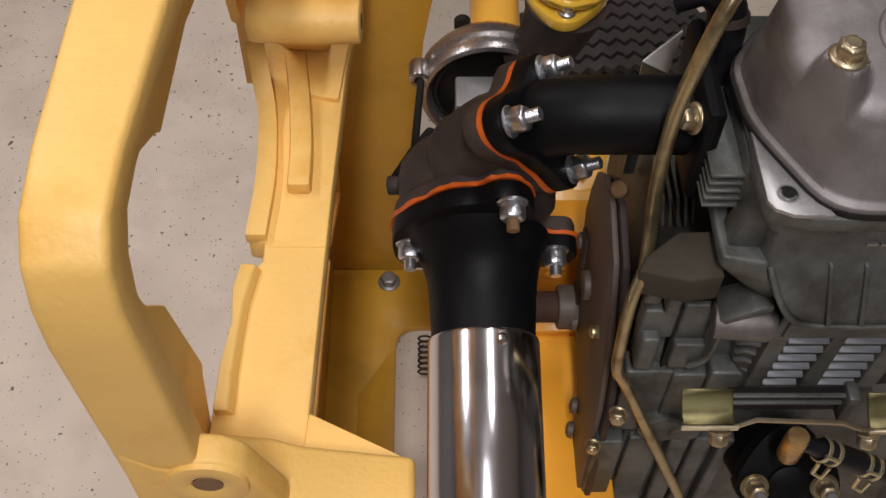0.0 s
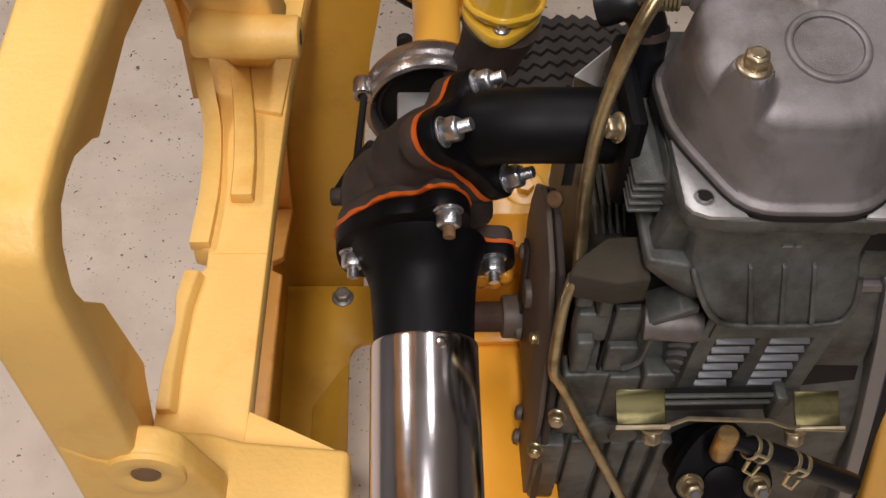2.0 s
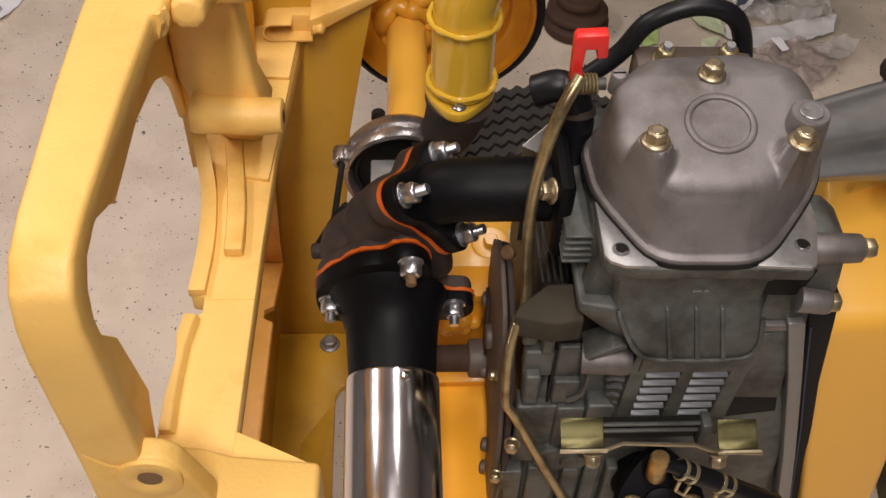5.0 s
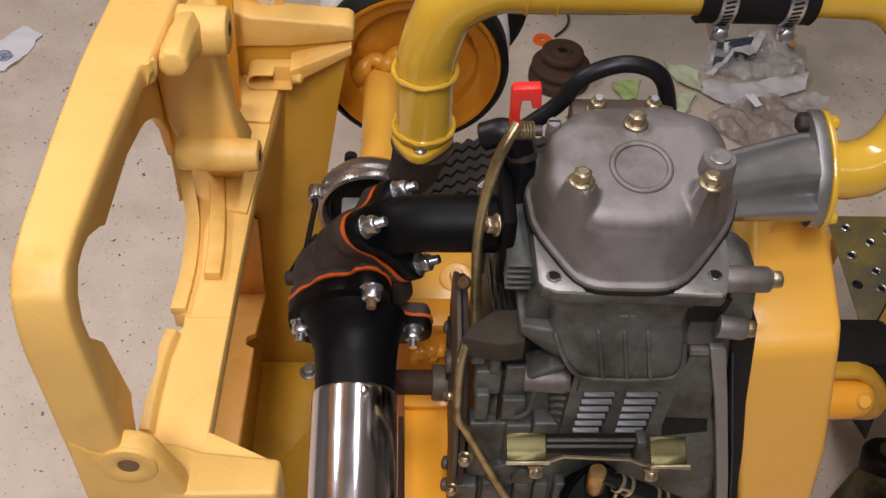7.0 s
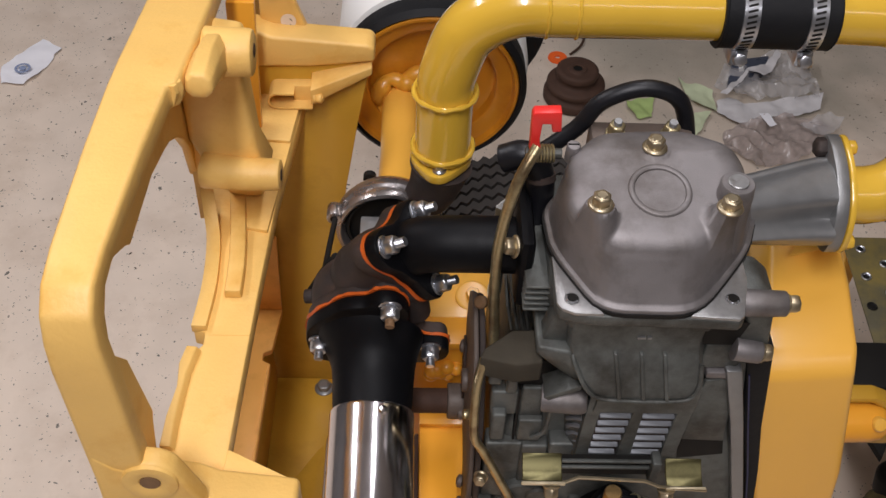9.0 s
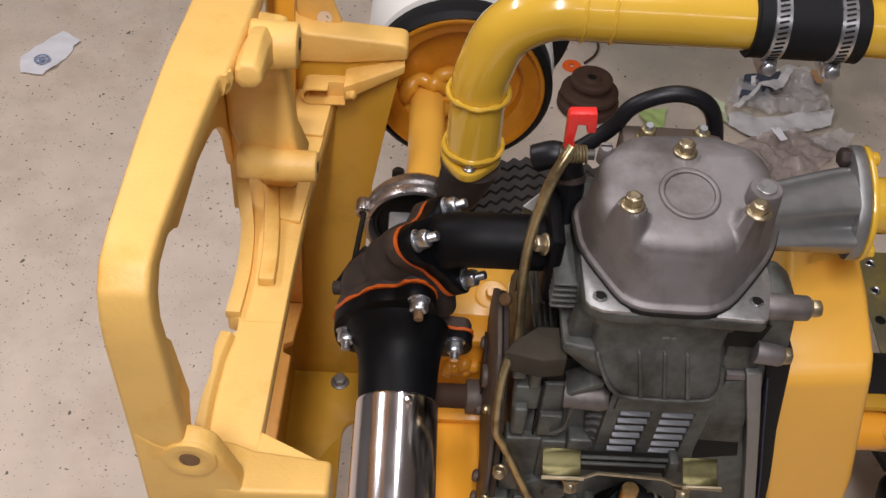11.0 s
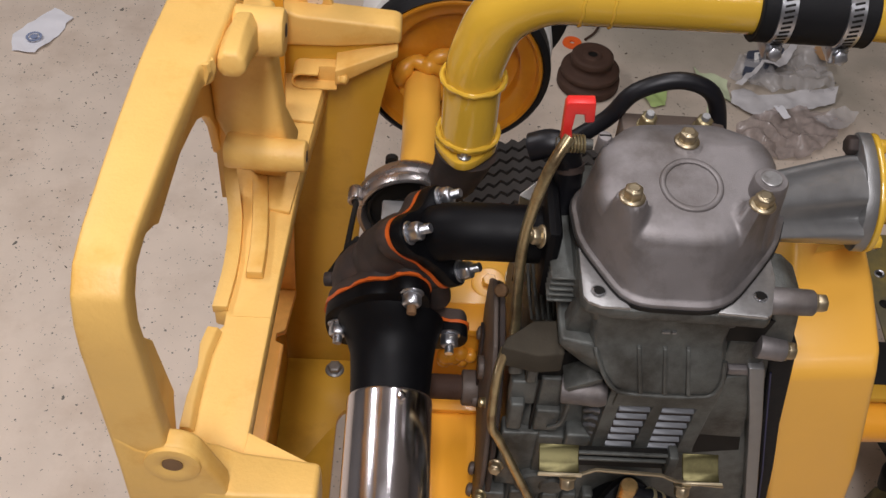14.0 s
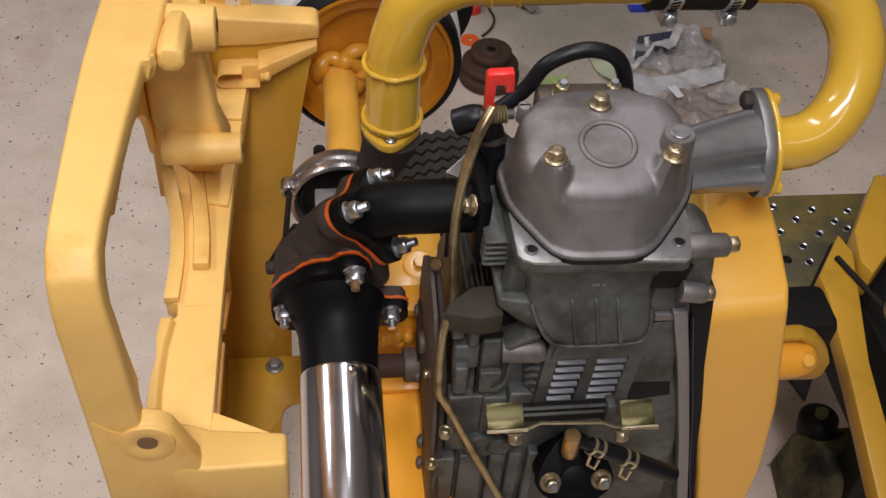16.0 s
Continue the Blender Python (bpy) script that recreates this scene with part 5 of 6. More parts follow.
    for st in nuts:
        stud_nut(m, st - n * 0.006, n, 0.0135, 0.010)
    part("head_flange", block((-0.034, 0.045, 0.812), (-0.022, 0.122, 0.884)), M_BLACK, m, bevel=0.006)
    flange_bolt(m, (-0.036, 0.058, 0.868), (-1, -0.2, 0.3), 0.012, 0.008, 0.009, M_GOLD)


exhaust()


# ---- charge pipe, hose coupler, air filter ----
def charge_pipe():
    p = thing("charge_pipe", (0.05, 0.2, 0.8), "glossy yellow charge air pipe arching over the engine", "pipe")
    a = smooth_path([(-0.0885, 0.198, 0.838), (-0.0885, 0.2, 0.90), (-0.086, 0.2, 0.925), (-0.072, 0.2, 0.962), (-0.040, 0.2, 0.983), (0.0, 0.2, 0.985), (0.12, 0.2, 0.986)], 8)
    part("left_run", tube(a, 0.0235, 32), M_PIPE_YELLOW, p)
    for z, r in ((0.902, 0.0255), (0.844, 0.026)):
        bm = tube([(-0.0885 + 0.0258 * math.cos(k * math.pi / 12), 0.2 + 0.0258 * math.sin(k * math.pi / 12), z + 0.0006 * math.sin(k * 1.7)) for k in range(25)], [0.0023 + 0.0005 * math.sin(k * 2.6) for k in range(25)], 8)
        part("weld_bead", bm, M_PIPE_YELLOW, p)
    for x in (-0.0143, 0.0087):
        bm = tube([(x + 0.0006 * math.sin(k * 2.1), 0.2 + 0.0236 * math.cos(k * math.pi / 18), 0.985 + 0.0236 * math.sin(k * math.pi / 18)) for k in range(37)], 0.0014, 8)
        part("weld_bead", bm, M_PIPE_YELLOW, p)
    bm = prism(chaikin([(-0.118, 0.196), (-0.112, 0.215), (-0.09, 0.228), (-0.066, 0.215), (-0.060, 0.196), (-0.082, 0.172), (-0.092, 0.168), (-0.102, 0.172)], 2), "z", 0.826, 0.834)
    part("flange", bm, M_PIPE_YELLOW, p, bevel=0.001)
    flange_bolt(p, (-0.0912, 0.178, 0.834), (0, 0, 1), 0.008, 0.006, 0.006, M_ZINC)
    arc = []
    a0, a1 = Vector((0.245, 0.2, 0.985)), Vector((0.245, 0.123, 0.868))
    mid, half = (a0 + a1) / 2, (a0 - a1) / 2
    for k in range(13):
        t = math.pi * k / 12
        arc.append(mid + half * math.cos(t) + Vector((0.058, 0, 0)) * math.sin(t))
    part("return_bend", tube([(0.12, 0.2, 0.986), (0.20, 0.2, 0.986)] + arc + [(0.229, 0.123, 0.868)], 0.0235, 32), M_PIPE_YELLOW, p)
    bm = loft([[(x, y, z) for y, z in ear_flange(0.119, 0.865)] for x in (0.2246, 0.2300)])
    part("intake_flange", bm, M_PIPE_YELLOW, p, bevel=0.003)
    for y, z in ((0.096, 0.842), (0.149, 0.895)):
        flange_bolt(p, (0.2300, y, z), (1, 0, 0), 0.011, 0.007, 0.007, M_PIPE_YELLOW)
    h = thing("hose_coupler", (0.16, 0.2, 0.95), "black rubber hose coupler joining the yellow pipes", "hose")
    part("sleeve", tube([(0.117, 0.2, 0.986), (0.118, 0.2, 0.986), (0.202, 0.2, 0.986), (0.203, 0.2, 0.986)], [0.027, 0.0285, 0.0285, 0.027], 36), M_RUBBER, h)
    for x in (0.1172, 0.2028):
        part("end_lip", lathe([(0.0240, -0.0012), (0.0280, -0.0012), (0.0290, 0.0), (0.0280, 0.0012), (0.0240, 0.0012)], (x, 0.2, 0.986), (1, 0, 0), 36, caps=False), M_RUBBER, h)
    for x in (0.135, 0.186):
        c = thing("hose_clamp", (x, 0.2, 0.957), "shiny slotted worm-drive hose clamp", "hose clamp", "hose clamps on the coupler")
        part("band", lathe([(0.0287, -0.0065), (0.0297, -0.0062), (0.0297, 0.0062), (0.0287, 0.0065)], (x, 0.2, 0.986), (1, 0, 0), 40, caps=False), M_ZINC, c)
        for k in range(26):
            a = radians(40 + k * 8.2)
            m = Matrix.Translation((x, 0.2, 0.986)) @ Matrix.Rotation(a, 4, "X") @ Matrix.Translation((0, 0.0297, 0)) @ Matrix.Rotation(0.25, 4, "Y")
            part("slot", block((-0.00375, -0.0003, -0.0009), (0.00375, 0.0003, 0.0009), None, m), M_GREASE_SHADE, c)
        bm = block((x - 0.007, 0.178, 0.950), (x + 0.007, 0.200, 0.9635))
        part("screw_housing", bm, M_ZINC, c, bevel=0.002)
        part("screw", hexagon((x, 0.178, 0.9575), (0, -0.9, 0.35), 0.0105, 0.006), M_ZINC, c, bevel=0.0004, seg=1)


charge_pipe()


def air_filter():
    f = thing("air_filter", (-0.1, 0.42, 0.65), "round air filter with amber dished cover, black rim and white body", "air filter")
    c, way = (-0.094, 0.40, 0.752), (0, 1, 0.0)
    part("cover", lathe([(0.091, -0.006), (0.089, -0.009), (0.086, -0.0085), (0.0835, -0.002), (0.0700, 0.001), (0.0675, 0.003), (0.0660, 0.016), (0.0620, 0.019), (0.035, 0.0205), (0.001, 0.020)], c, way, 64, caps=False), M_AMBER, f, "amber-yellow dished metal cover")
    part("rim", lathe([(0.089, -0.006), (0.093, -0.010), (0.0985, -0.004), (0.0985, 0.018), (0.093, 0.026)], c, way, 64, caps=False), M_RUBBER, f)
    part("body", lathe([(0.094, 0.024), (0.100, 0.026), (0.102, 0.034), (0.102, 0.16), (0.09, 0.17)], c, way, 64), M_WHITE, f)
    part("end_cap", lathe([(0.105, 0.130), (0.113, 0.135), (0.113, 0.28), (0.10, 0.29)], (-0.075, 0.40, 0.740), way, 48), M_RUBBER, f)
    part("inlet_tube", tube([(-0.127, 0.424, 0.721), (-0.127, 0.30, 0.740), (-0.128, 0.232, 0.749)], [0.0195, 0.0185, 0.0185], 28), M_YELLOW, f)
    ring, thick = [], []
    for k in range(49):
        a = k * math.pi / 24
        r = 0.0235 + 0.0020 * math.sin(3 * a + 0.6) + 0.0010 * math.sin(7 * a)
        ring.append((-0.127 + r * math.cos(a), 0.411 + 0.002 * math.sin(4 * a), 0.7250 + r * 1.1 * math.sin(a)))
        thick.append(0.0085 + 0.0012 * math.sin(5 * a + 1) + 0.0007 * math.sin(11 * a))
    part("weld_bead", tube(ring, thick, 12), M_AMBER_LIGHT, f, "thick lumpy weld under amber paint", smooth=80)
    part("weld_bead", tube(smooth_path([(-0.122, 0.412, 0.750), (-0.110, 0.414, 0.758), (-0.092, 0.417, 0.758)], 4), [0.0070, 0.0075, 0.0082, 0.0086, 0.0084, 0.0080, 0.0074, 0.0065, 0.0045], 12), M_AMBER_LIGHT, f, smooth=80)
    part("collar", lathe([(0.0262, 0), (0.0268, 0.0015), (0.0268, 0.0065), (0.0258, 0.008), (0.019, 0.008)], (-0.1335, 0.227, 0.749), (0, 1, -0.08), 32), M_YELLOW, f)
    part("collar_bolt", lathe([(0.006, 0), (0.006, 0.006), (0.004, 0.008)], (-0.153, 0.235, 0.770), (0, 1, 0), 12), M_GREASE_SHADE, f)


air_filter()


def wheel():
    w = thing("front_wheel", (0.06, 0.615, 0.2), "front tractor wheel with a black ribbed tyre on the floor", "wheel")
    rows = [(0.12, -0.075), (0.16, -0.082), (0.19, -0.075), (0.203, -0.055), (0.205, 0), (0.203, 0.055), (0.19, 0.075), (0.16, 0.082), (0.12, 0.075)]
    tyre = part("tyre", lathe(rows, (0.06, 0.615, 0.205), (0, 1, 0), 72, caps=False), M_RUBBER, w)
    for k, y in enumerate((-0.052, -0.030, -0.008, 0.014, 0.036, 0.058)):
        rings = []
        for j in range(289):
            a = 2 * math.pi * j / 288
            zig = 0.0042 * (1 if (j // 2) % 2 else -1) * (1 if j % 2 else 0.3)
            r0, r1 = 0.203, 0.2125
            rings.append([(0.06 + r * math.cos(a), 0.615 + y + zig + dy, 0.205 + r * math.sin(a)) for r, dy in ((r0, -0.0085), (r1, -0.0078), (r1, 0.0078), (r0, 0.0085))])
        part("tread_rib", loft(rings), M_TYRE, tyre)
    part("rim", lathe([(0.125, -0.07), (0.118, -0.05), (0.08, -0.03), (0.03, -0.03), (0.001, -0.035)], (0.06, 0.615, 0.205), (0, 1, 0), 40), M_WHITE, w)


wheel()


# ---- yellow pedestal, strip, running gear on the right ----
def pedestal():
    t = thing("pedestal_cover", (0.23, 0.08, 0.0), "yellow-painted folded sheet steel cover beside the engine", "cover")
    rows = [[(0.200, 0.160, 0.792), (0.258, 0.160, 0.796), (0.258, 0.20, 0.78), (0.200, 0.20, 0.78)],
            [(0.190, 0.10, 0.774), (0.2595, 0.10, 0.780), (0.262, 0.20, 0.76), (0.195, 0.20, 0.76)],
            [(0.172, 0.048, 0.756), (0.256, 0.048, 0.766), (0.262, 0.20, 0.73), (0.19, 0.20, 0.73)],
            [(0.171, 0.033, 0.742), (0.254, 0.033, 0.752), (0.262, 0.20, 0.71), (0.19, 0.20, 0.71)],
            [(0.1835, 0.027, 0.69), (0.2655, 0.027, 0.69), (0.27, 0.20, 0.66), (0.19, 0.20, 0.66)],
            [(0.1980, 0.020, 0.62), (0.2785, 0.020, 0.62), (0.281, 0.20, 0.62), (0.205, 0.20, 0.62)],
            [(0.2205, 0.012, 0.52), (0.2885, 0.012, 0.52), (0.294, 0.20, 0.52), (0.225, 0.20, 0.52)],
            [(0.2390, 0.004, 0.43), (0.2850, 0.004, 0.43), (0.292, 0.20, 0.43), (0.245, 0.20, 0.43)],
            [(0.2390, -0.010, 0.0), (0.2850, -0.010, 0.0), (0.292, 0.20, 0.0), (0.245, 0.20, 0.0)]]
    part("shell", loft(rows), M_YELLOW, t, bevel=0.007, seg=4)
    part("top_flap", prism([(0.203, 0.118), (0.234, 0.160), (0.256, 0.160), (0.252, 0.132)], "z", 0.800, 0.8015), M_YELLOW, t, bevel=0.0004, seg=1)
    s = thing("rubber_strip", (0.19, 0.02, 0.0), "black rubber sealing strip between engine and yellow cover", "seal")
    rows = []
    for x0, x1, z in ((0.146, 0.170, 0.80), (0.156, 0.176, 0.765), (0.172, 0.188, 0.69), (0.190, 0.203, 0.62), (0.212, 0.229, 0.52), (0.232, 0.248, 0.44), (0.235, 0.25, 0.0)):
        rows.append([(x0, 0.020, z), (x1, 0.020, z), (x1, 0.05, z), (x0, 0.05, z)])
    part("strip", loft(rows), M_RUBBER, s, bevel=0.003)
    rows = [[(x - 0.0004, 0.0190, z), (x + 0.0008, 0.0190, z), (x + 0.0008, 0.022, z), (x - 0.0004, 0.022, z)] for x, z in ((0.158, 0.765), (0.1755, 0.69), (0.1925, 0.62), (0.2135, 0.52), (0.2335, 0.44))]
    part("seal_bead", loft(rows), M_BEAD, s)
    u = thing("drive_yoke", (0.34, 0.12, 0.4), "yellow-painted universal joint yoke", "universal joint")
    part("stub_shaft", tube([(0.27, 0.098, 0.590), (0.329, 0.098, 0.592), (0.343, 0.098, 0.592), (0.351, 0.098, 0.592), (0.354, 0.098, 0.592)], [0.0215, 0.0205, 0.018, 0.012, 0.004], 28), M_ORANGE, u)
    part("bearing_cap", lathe([(0.0075, -0.004), (0.0075, 0.003), (0.006, 0.005), (0.001, 0.0055)], (0.336, 0.0850, 0.606), (0.05, -0.72, 0.7), 22), M_YELLOW, u)
    fork = [(0.300, 0.6225), (0.3439, 0.623), (0.362, 0.614), (0.3780, 0.596), (0.3870, 0.575), (0.3860, 0.552), (0.376, 0.546), (0.305, 0.549),
            (0.305, 0.5665), (0.364, 0.5660), (0.371, 0.575), (0.368, 0.587), (0.3551, 0.6045), (0.3408, 0.6145), (0.300, 0.6145)]
    part("fork", prism([(x - 0.009, z) for x, z in fork], "y", 0.102, 0.120), M_OCHRE_SHADE, u, "yellow-painted fork with chipped edges", bevel=0.003)
    # added black block, the shadow seen around the fork
    part("shade_block", block((0.295, 0.128, 0.530), (0.392, 0.19, 0.606)), M_GREASE_SHADE, u, bevel=0.01)
    part("post", block((0.294, 0.205, 0.0), (0.304, 0.25, 0.60)), M_GREASE_SHADE, u, bevel=0.002)


pedestal()


def foot_plate():
    p = thing("foot_plate", (0.62, 0.5, 0.0), "perforated steel foot plate with worn yellow-green paint", "foot plate")
    part("plate", prism([(0.545, 0.640), (0.80, 0.640), (0.80, 0.40), (0.535, 0.405)], "z", 0.296, 0.30), M_STEP, p, bevel=0.001)
    spots = ((0.567, 0.614), (0.629, 0.605), (0.595, 0.584), (0.657, 0.577), (0.560, 0.558), (0.622, 0.551), (0.587, 0.526), (0.552, 0.500), (0.585, 0.493), (0.687, 0.599), (0.671, 0.560), (0.650, 0.523), (0.715, 0.571), (0.615, 0.497), (0.690, 0.530))
    for k, (x, y) in enumerate(spots):
        burr = part("hole", lathe([(0.0072, -0.001), (0.0078, 0.0014), (0.0068, 0.0026), (0.0054, 0.0018), (0.0048, 0.0006)], (x, y, 0.2998), (0.05 * math.sin(k), 0.05 * math.cos(k * 2), 1), 20, caps=False), M_ZINC if k != 7 else M_GREASE_SHADE, p, "punched hole with a bright rim")
        # the hole is not cut: a flat black disc holds its shade
        part("bore", lathe([(0.0058, 0.0), (0.0058, 0.0004), (0.0005, 0.0004)], (x, y, 0.3002), (0, 0, 1), 16), M_GREASE_SHADE, burr)
    part("edge_rail", block((0.48, 0.36, 0.27), (0.56, 0.405, 0.31)), M_YELLOW, p, bevel=0.002)
    for x, y in ((0.56, 0.62), (0.78, 0.62), (0.78, 0.42)):
        part("leg", block((x - 0.012, y - 0.012, 0.0), (x + 0.012, y + 0.012, 0.297)), M_YELLOW, p, bevel=0.002)


def side_linkage():
    k = thing("lift_linkage", (0.52, 0.25, 0.0), "greasy yellow lift arms with black pivots and a hose", "linkage")
    part("arm", prism([(0.460, 0.292), (0.512, 0.362), (0.520, 0.330), (0.4720, 0.155), (0.4240, -0.14), (0.3890, -0.14), (0.4400, 0.135), (0.4600, 0.262)], "z", 0.47, 0.50), M_OCHRE_SHADE, k, bevel=0.003)
    part("arm", prism([(0.532, 0.362), (0.604, 0.468), (0.66, 0.45), (0.576, 0.335), (0.528, 0.287), (0.520, 0.31)], "z", 0.46, 0.505), M_OCHRE_SHADE, k, bevel=0.003)
    part("pivot", block((0.53, 0.12, 0.30), (0.72, 0.40, 0.45)), M_GREASE_SHADE, k, bevel=0.01)
    part("strap", tube([(0.492, 0.318, 0.503), (0.520, 0.23, 0.504), (0.535, 0.18, 0.504)], 0.004, 8), M_GREASE_SHADE, k)
    part("hose", tube(smooth_path([(0.60, 0.20, 0.50), (0.54, 0.195, 0.52), (0.515, 0.205, 0.515), (0.530, 0.235, 0.51), (0.60, 0.245, 0.50)], 6), 0.006, 12), M_BRASS_ROD, k)
    # added black plate stands for the shadow between the arms
    part("shade_plate", prism([(0.44, 0.33), (0.52, 0.40), (0.54, 0.33), (0.47, 0.22)], "z", 0.33, 0.34), M_GREASE_SHADE, k)
    part("post", block((0.60, 0.20, 0.0), (0.66, 0.26, 0.32)), M_GREASE_SHADE, k, bevel=0.004)
    g = thing("gearbox", (0.58, 0.22, 0.0), "grimy olive-yellow iron gearbox on the floor", "gearbox")
    bm = loft([[(0.540, 0.205, 0.0), (0.668, 0.200, 0.0), (0.690, 0.335, 0.0), (0.555, 0.330, 0.0)],
               [(0.543, 0.212, 0.10), (0.660, 0.207, 0.10), (0.680, 0.325, 0.10), (0.560, 0.322, 0.10)],
               [(0.556, 0.225, 0.125), (0.648, 0.222, 0.125), (0.665, 0.310, 0.125), (0.570, 0.308, 0.125)]])
    part("housing", bm, M_OLIVE, g, bevel=0.007, seg=3)
    cap = part("cap", lathe([(0.030, -0.02), (0.030, 0.012), (0.026, 0.018), (0.012, 0.020)], (0.592, 0.318, 0.128), (-0.1, 0.2, 1), 28), M_GREASE_SHADE, g, "black greasy filler cap", bevel=0.002)
    part("knob", lathe([(0.010, 0), (0.010, 0.010), (0.006, 0.013)], (0.592, 0.318, 0.147), (-0.1, 0.2, 1), 16), M_OLIVE, cap)
    part("side_cover", block((0.585, 0.196, 0.02), (0.655, 0.206, 0.09)), M_OLIVE, g, bevel=0.003)
    for x, z in ((0.595, 0.03), (0.645, 0.03), (0.595, 0.08), (0.645, 0.08)):
        flange_bolt(g, (x, 0.196, z), (0, -1, 0), 0.009, 0.005, 0.006, M_OLIVE)


side_linkage()


foot_plate()


def sheet(outline, height, rng, lift=0.0, cells=9):
    """A crumpled sheet inside an outline, lying on the floor."""
    bm = bmesh.new()
    vs = [bm.verts.new((x, y, 0.002)) for x, y in outline]
    face = bm.faces.new(vs)
    bmesh.ops.triangulate(bm, faces=[face])
    for _ in range(cells // 3):
        bmesh.ops.subdivide_edges(bm, edges=bm.edges, cuts=1, use_grid_fill=True)
    ox, oy = rng.random() * 50, rng.random() * 50
    for v in bm.verts:
        n = noise.noise((v.co.x * 16 + ox, v.co.y * 16 + oy, 1.0)) + 0.5 * noise.noise((v.co.x * 45 + ox, v.co.y * 45 + oy, 5.0))
        v.co.z = 0.003 + lift + height * max(0.0, 0.5 + n)
        v.co.x += 0.006 * noise.noise((v.co.y * 40 + ox, v.co.x * 40, 2.0))
        v.co.y += 0.006 * noise.noise((v.co.x * 40 + oy, v.co.y * 40, 3.0))
    return bm


def floor_things():
    rng = random.Random(11)
    p = thing("paper_label", (-0.9, 1.4, 0.0), "crumpled white paper label lying on the floor", "paper")
    pts = [(-0.893, 1.472), (-0.940, 1.500), (-0.972, 1.45), (-1.002, 1.397), (-0.988, 1.342), (-0.937, 1.339), (-0.905, 1.41)]
    part("sheet", sheet(pts, 0.006, rng), M_PAPER, p, smooth=20)
    part("print", lathe([(0.017, 0), (0.017, 0.0006), (0.012, 0.0006), (0.012, 0)], (-0.952, 1.385, 0.0125), (0, 0, 1), 20, caps=False), M_INK, p)
    part("print", lathe([(0.008, 0), (0.008, 0.0006)], (-0.952, 1.385, 0.0125), (0, 0, 1), 14), M_INK, p)
    r = thing("rusty_pulley", (0.238, 1.345, 0.0), "rusty stepped iron pulley lying on the floor", "pulley")
    rows = [(0.066, 0.0), (0.072, 0.006), (0.072, 0.024), (0.064, 0.027), (0.060, 0.031), (0.060, 0.036), (0.068, 0.041), (0.067, 0.050), (0.056, 0.054), (0.046, 0.056), (0.044, 0.060), (0.044, 0.068), (0.049, 0.072), (0.048, 0.084), (0.040, 0.087)]
    rows = [(p * 0.93, q * 0.93) for p, q in rows + [(0.022, 0.084), (0.020, 0.088), (0.011, 0.088), (0.010, 0.06)]]
    hub = part("hub", lathe(rows, (0.238, 1.345, 0.0), (0, 0, 1), 48), M_RUSTY, r, bevel=0.0008, seg=1)
    part("bore", lathe([(0.0098, 0.0), (0.0098, 0.0006), (0.001, 0.0006)], (0.238, 1.345, 0.0785), (0, 0, 1), 20), M_GREASE_SHADE, hub)
    g = thing("green_wrapper", (0.52, 1.35, 0.0), "pale green and white paper wrapper lying on the floor", "wrapper")
    part("sheet", sheet([(0.475, 1.413), (0.546, 1.370), (0.542, 1.299), (0.492, 1.329)], 0.012, rng), M_GREEN_PALE, g, smooth=30)
    part("tail", sheet([(0.492, 1.290), (0.529, 1.300), (0.506, 1.249), (0.481, 1.219), (0.477, 1.243)], 0.010, rng), M_GREEN_PALE, g, smooth=30)
    g2 = thing("green_wrapper", (0.37, 1.32, 0.0), "torn bright green wrapper on the floor", "wrapper")
    part("sheet", sheet([(0.349, 1.324), (0.374, 1.345), (0.415, 1.350), (0.399, 1.283), (0.367, 1.275), (0.351, 1.301)], 0.010, rng), M_GREEN, g2, smooth=30)
    d = thing("plastic_case", (0.64, 1.44, 0.0), "small dark grey-blue plastic case on the floor", "case")
    bm = prism([(0.583, 1.396), (0.607, 1.472), (0.696, 1.492), (0.679, 1.440), (0.611, 1.393)], "z", 0.0, 0.022)
    part("shell", bm, M_CASE, d, bevel=0.004)
    part("latch", prism([(0.612, 1.425), (0.620, 1.462), (0.634, 1.465), (0.628, 1.458), (0.624, 1.428)], "z", 0.022, 0.0235), M_WHITE, d)
    c = thing("paper_strip", (0.68, 1.31, 0.0), "folded grey-white paper strip on the floor", "paper")
    part("sheet", sheet([(0.544, 1.298), (0.547, 1.327), (0.583, 1.352), (0.611, 1.333), (0.674, 1.339), (0.788, 1.366), (0.773, 1.319), (0.713, 1.291), (0.649, 1.280), (0.594, 1.252), (0.567, 1.270)], 0.010, rng, lift=0.004), M_RAG_PALE, c, smooth=30)
    c2 = thing("paper_strip", (0.66, 1.43, 0.0), "crumpled grey-white paper strip on the floor", "paper")
    part("sheet", sheet([(0.550, 1.327), (0.587, 1.372), (0.630, 1.424), (0.673, 1.447), (0.715, 1.501), (0.721, 1.489), (0.682, 1.416), (0.655, 1.394), (0.629, 1.410), (0.592, 1.362), (0.565, 1.323)], 0.012, rng, lift=0.026), M_RAG_PALE, c2, smooth=30)
    b = thing("plastic_bag", (0.70, 1.42, 0.0), "crumpled clear plastic bag on the floor", "bag")
    part("film", sheet([(0.553, 1.391), (0.601, 1.476), (0.698, 1.510), (0.775, 1.493), (0.785, 1.440), (0.771, 1.398), (0.777, 1.348), (0.692, 1.340), (0.600, 1.355)], 0.030, rng, cells=12), M_FILM, b, smooth=30)
    w = thing("plastic_wrap", (0.68, 1.21, 0.0), "crumpled brownish plastic wrap on the floor", "wrap")
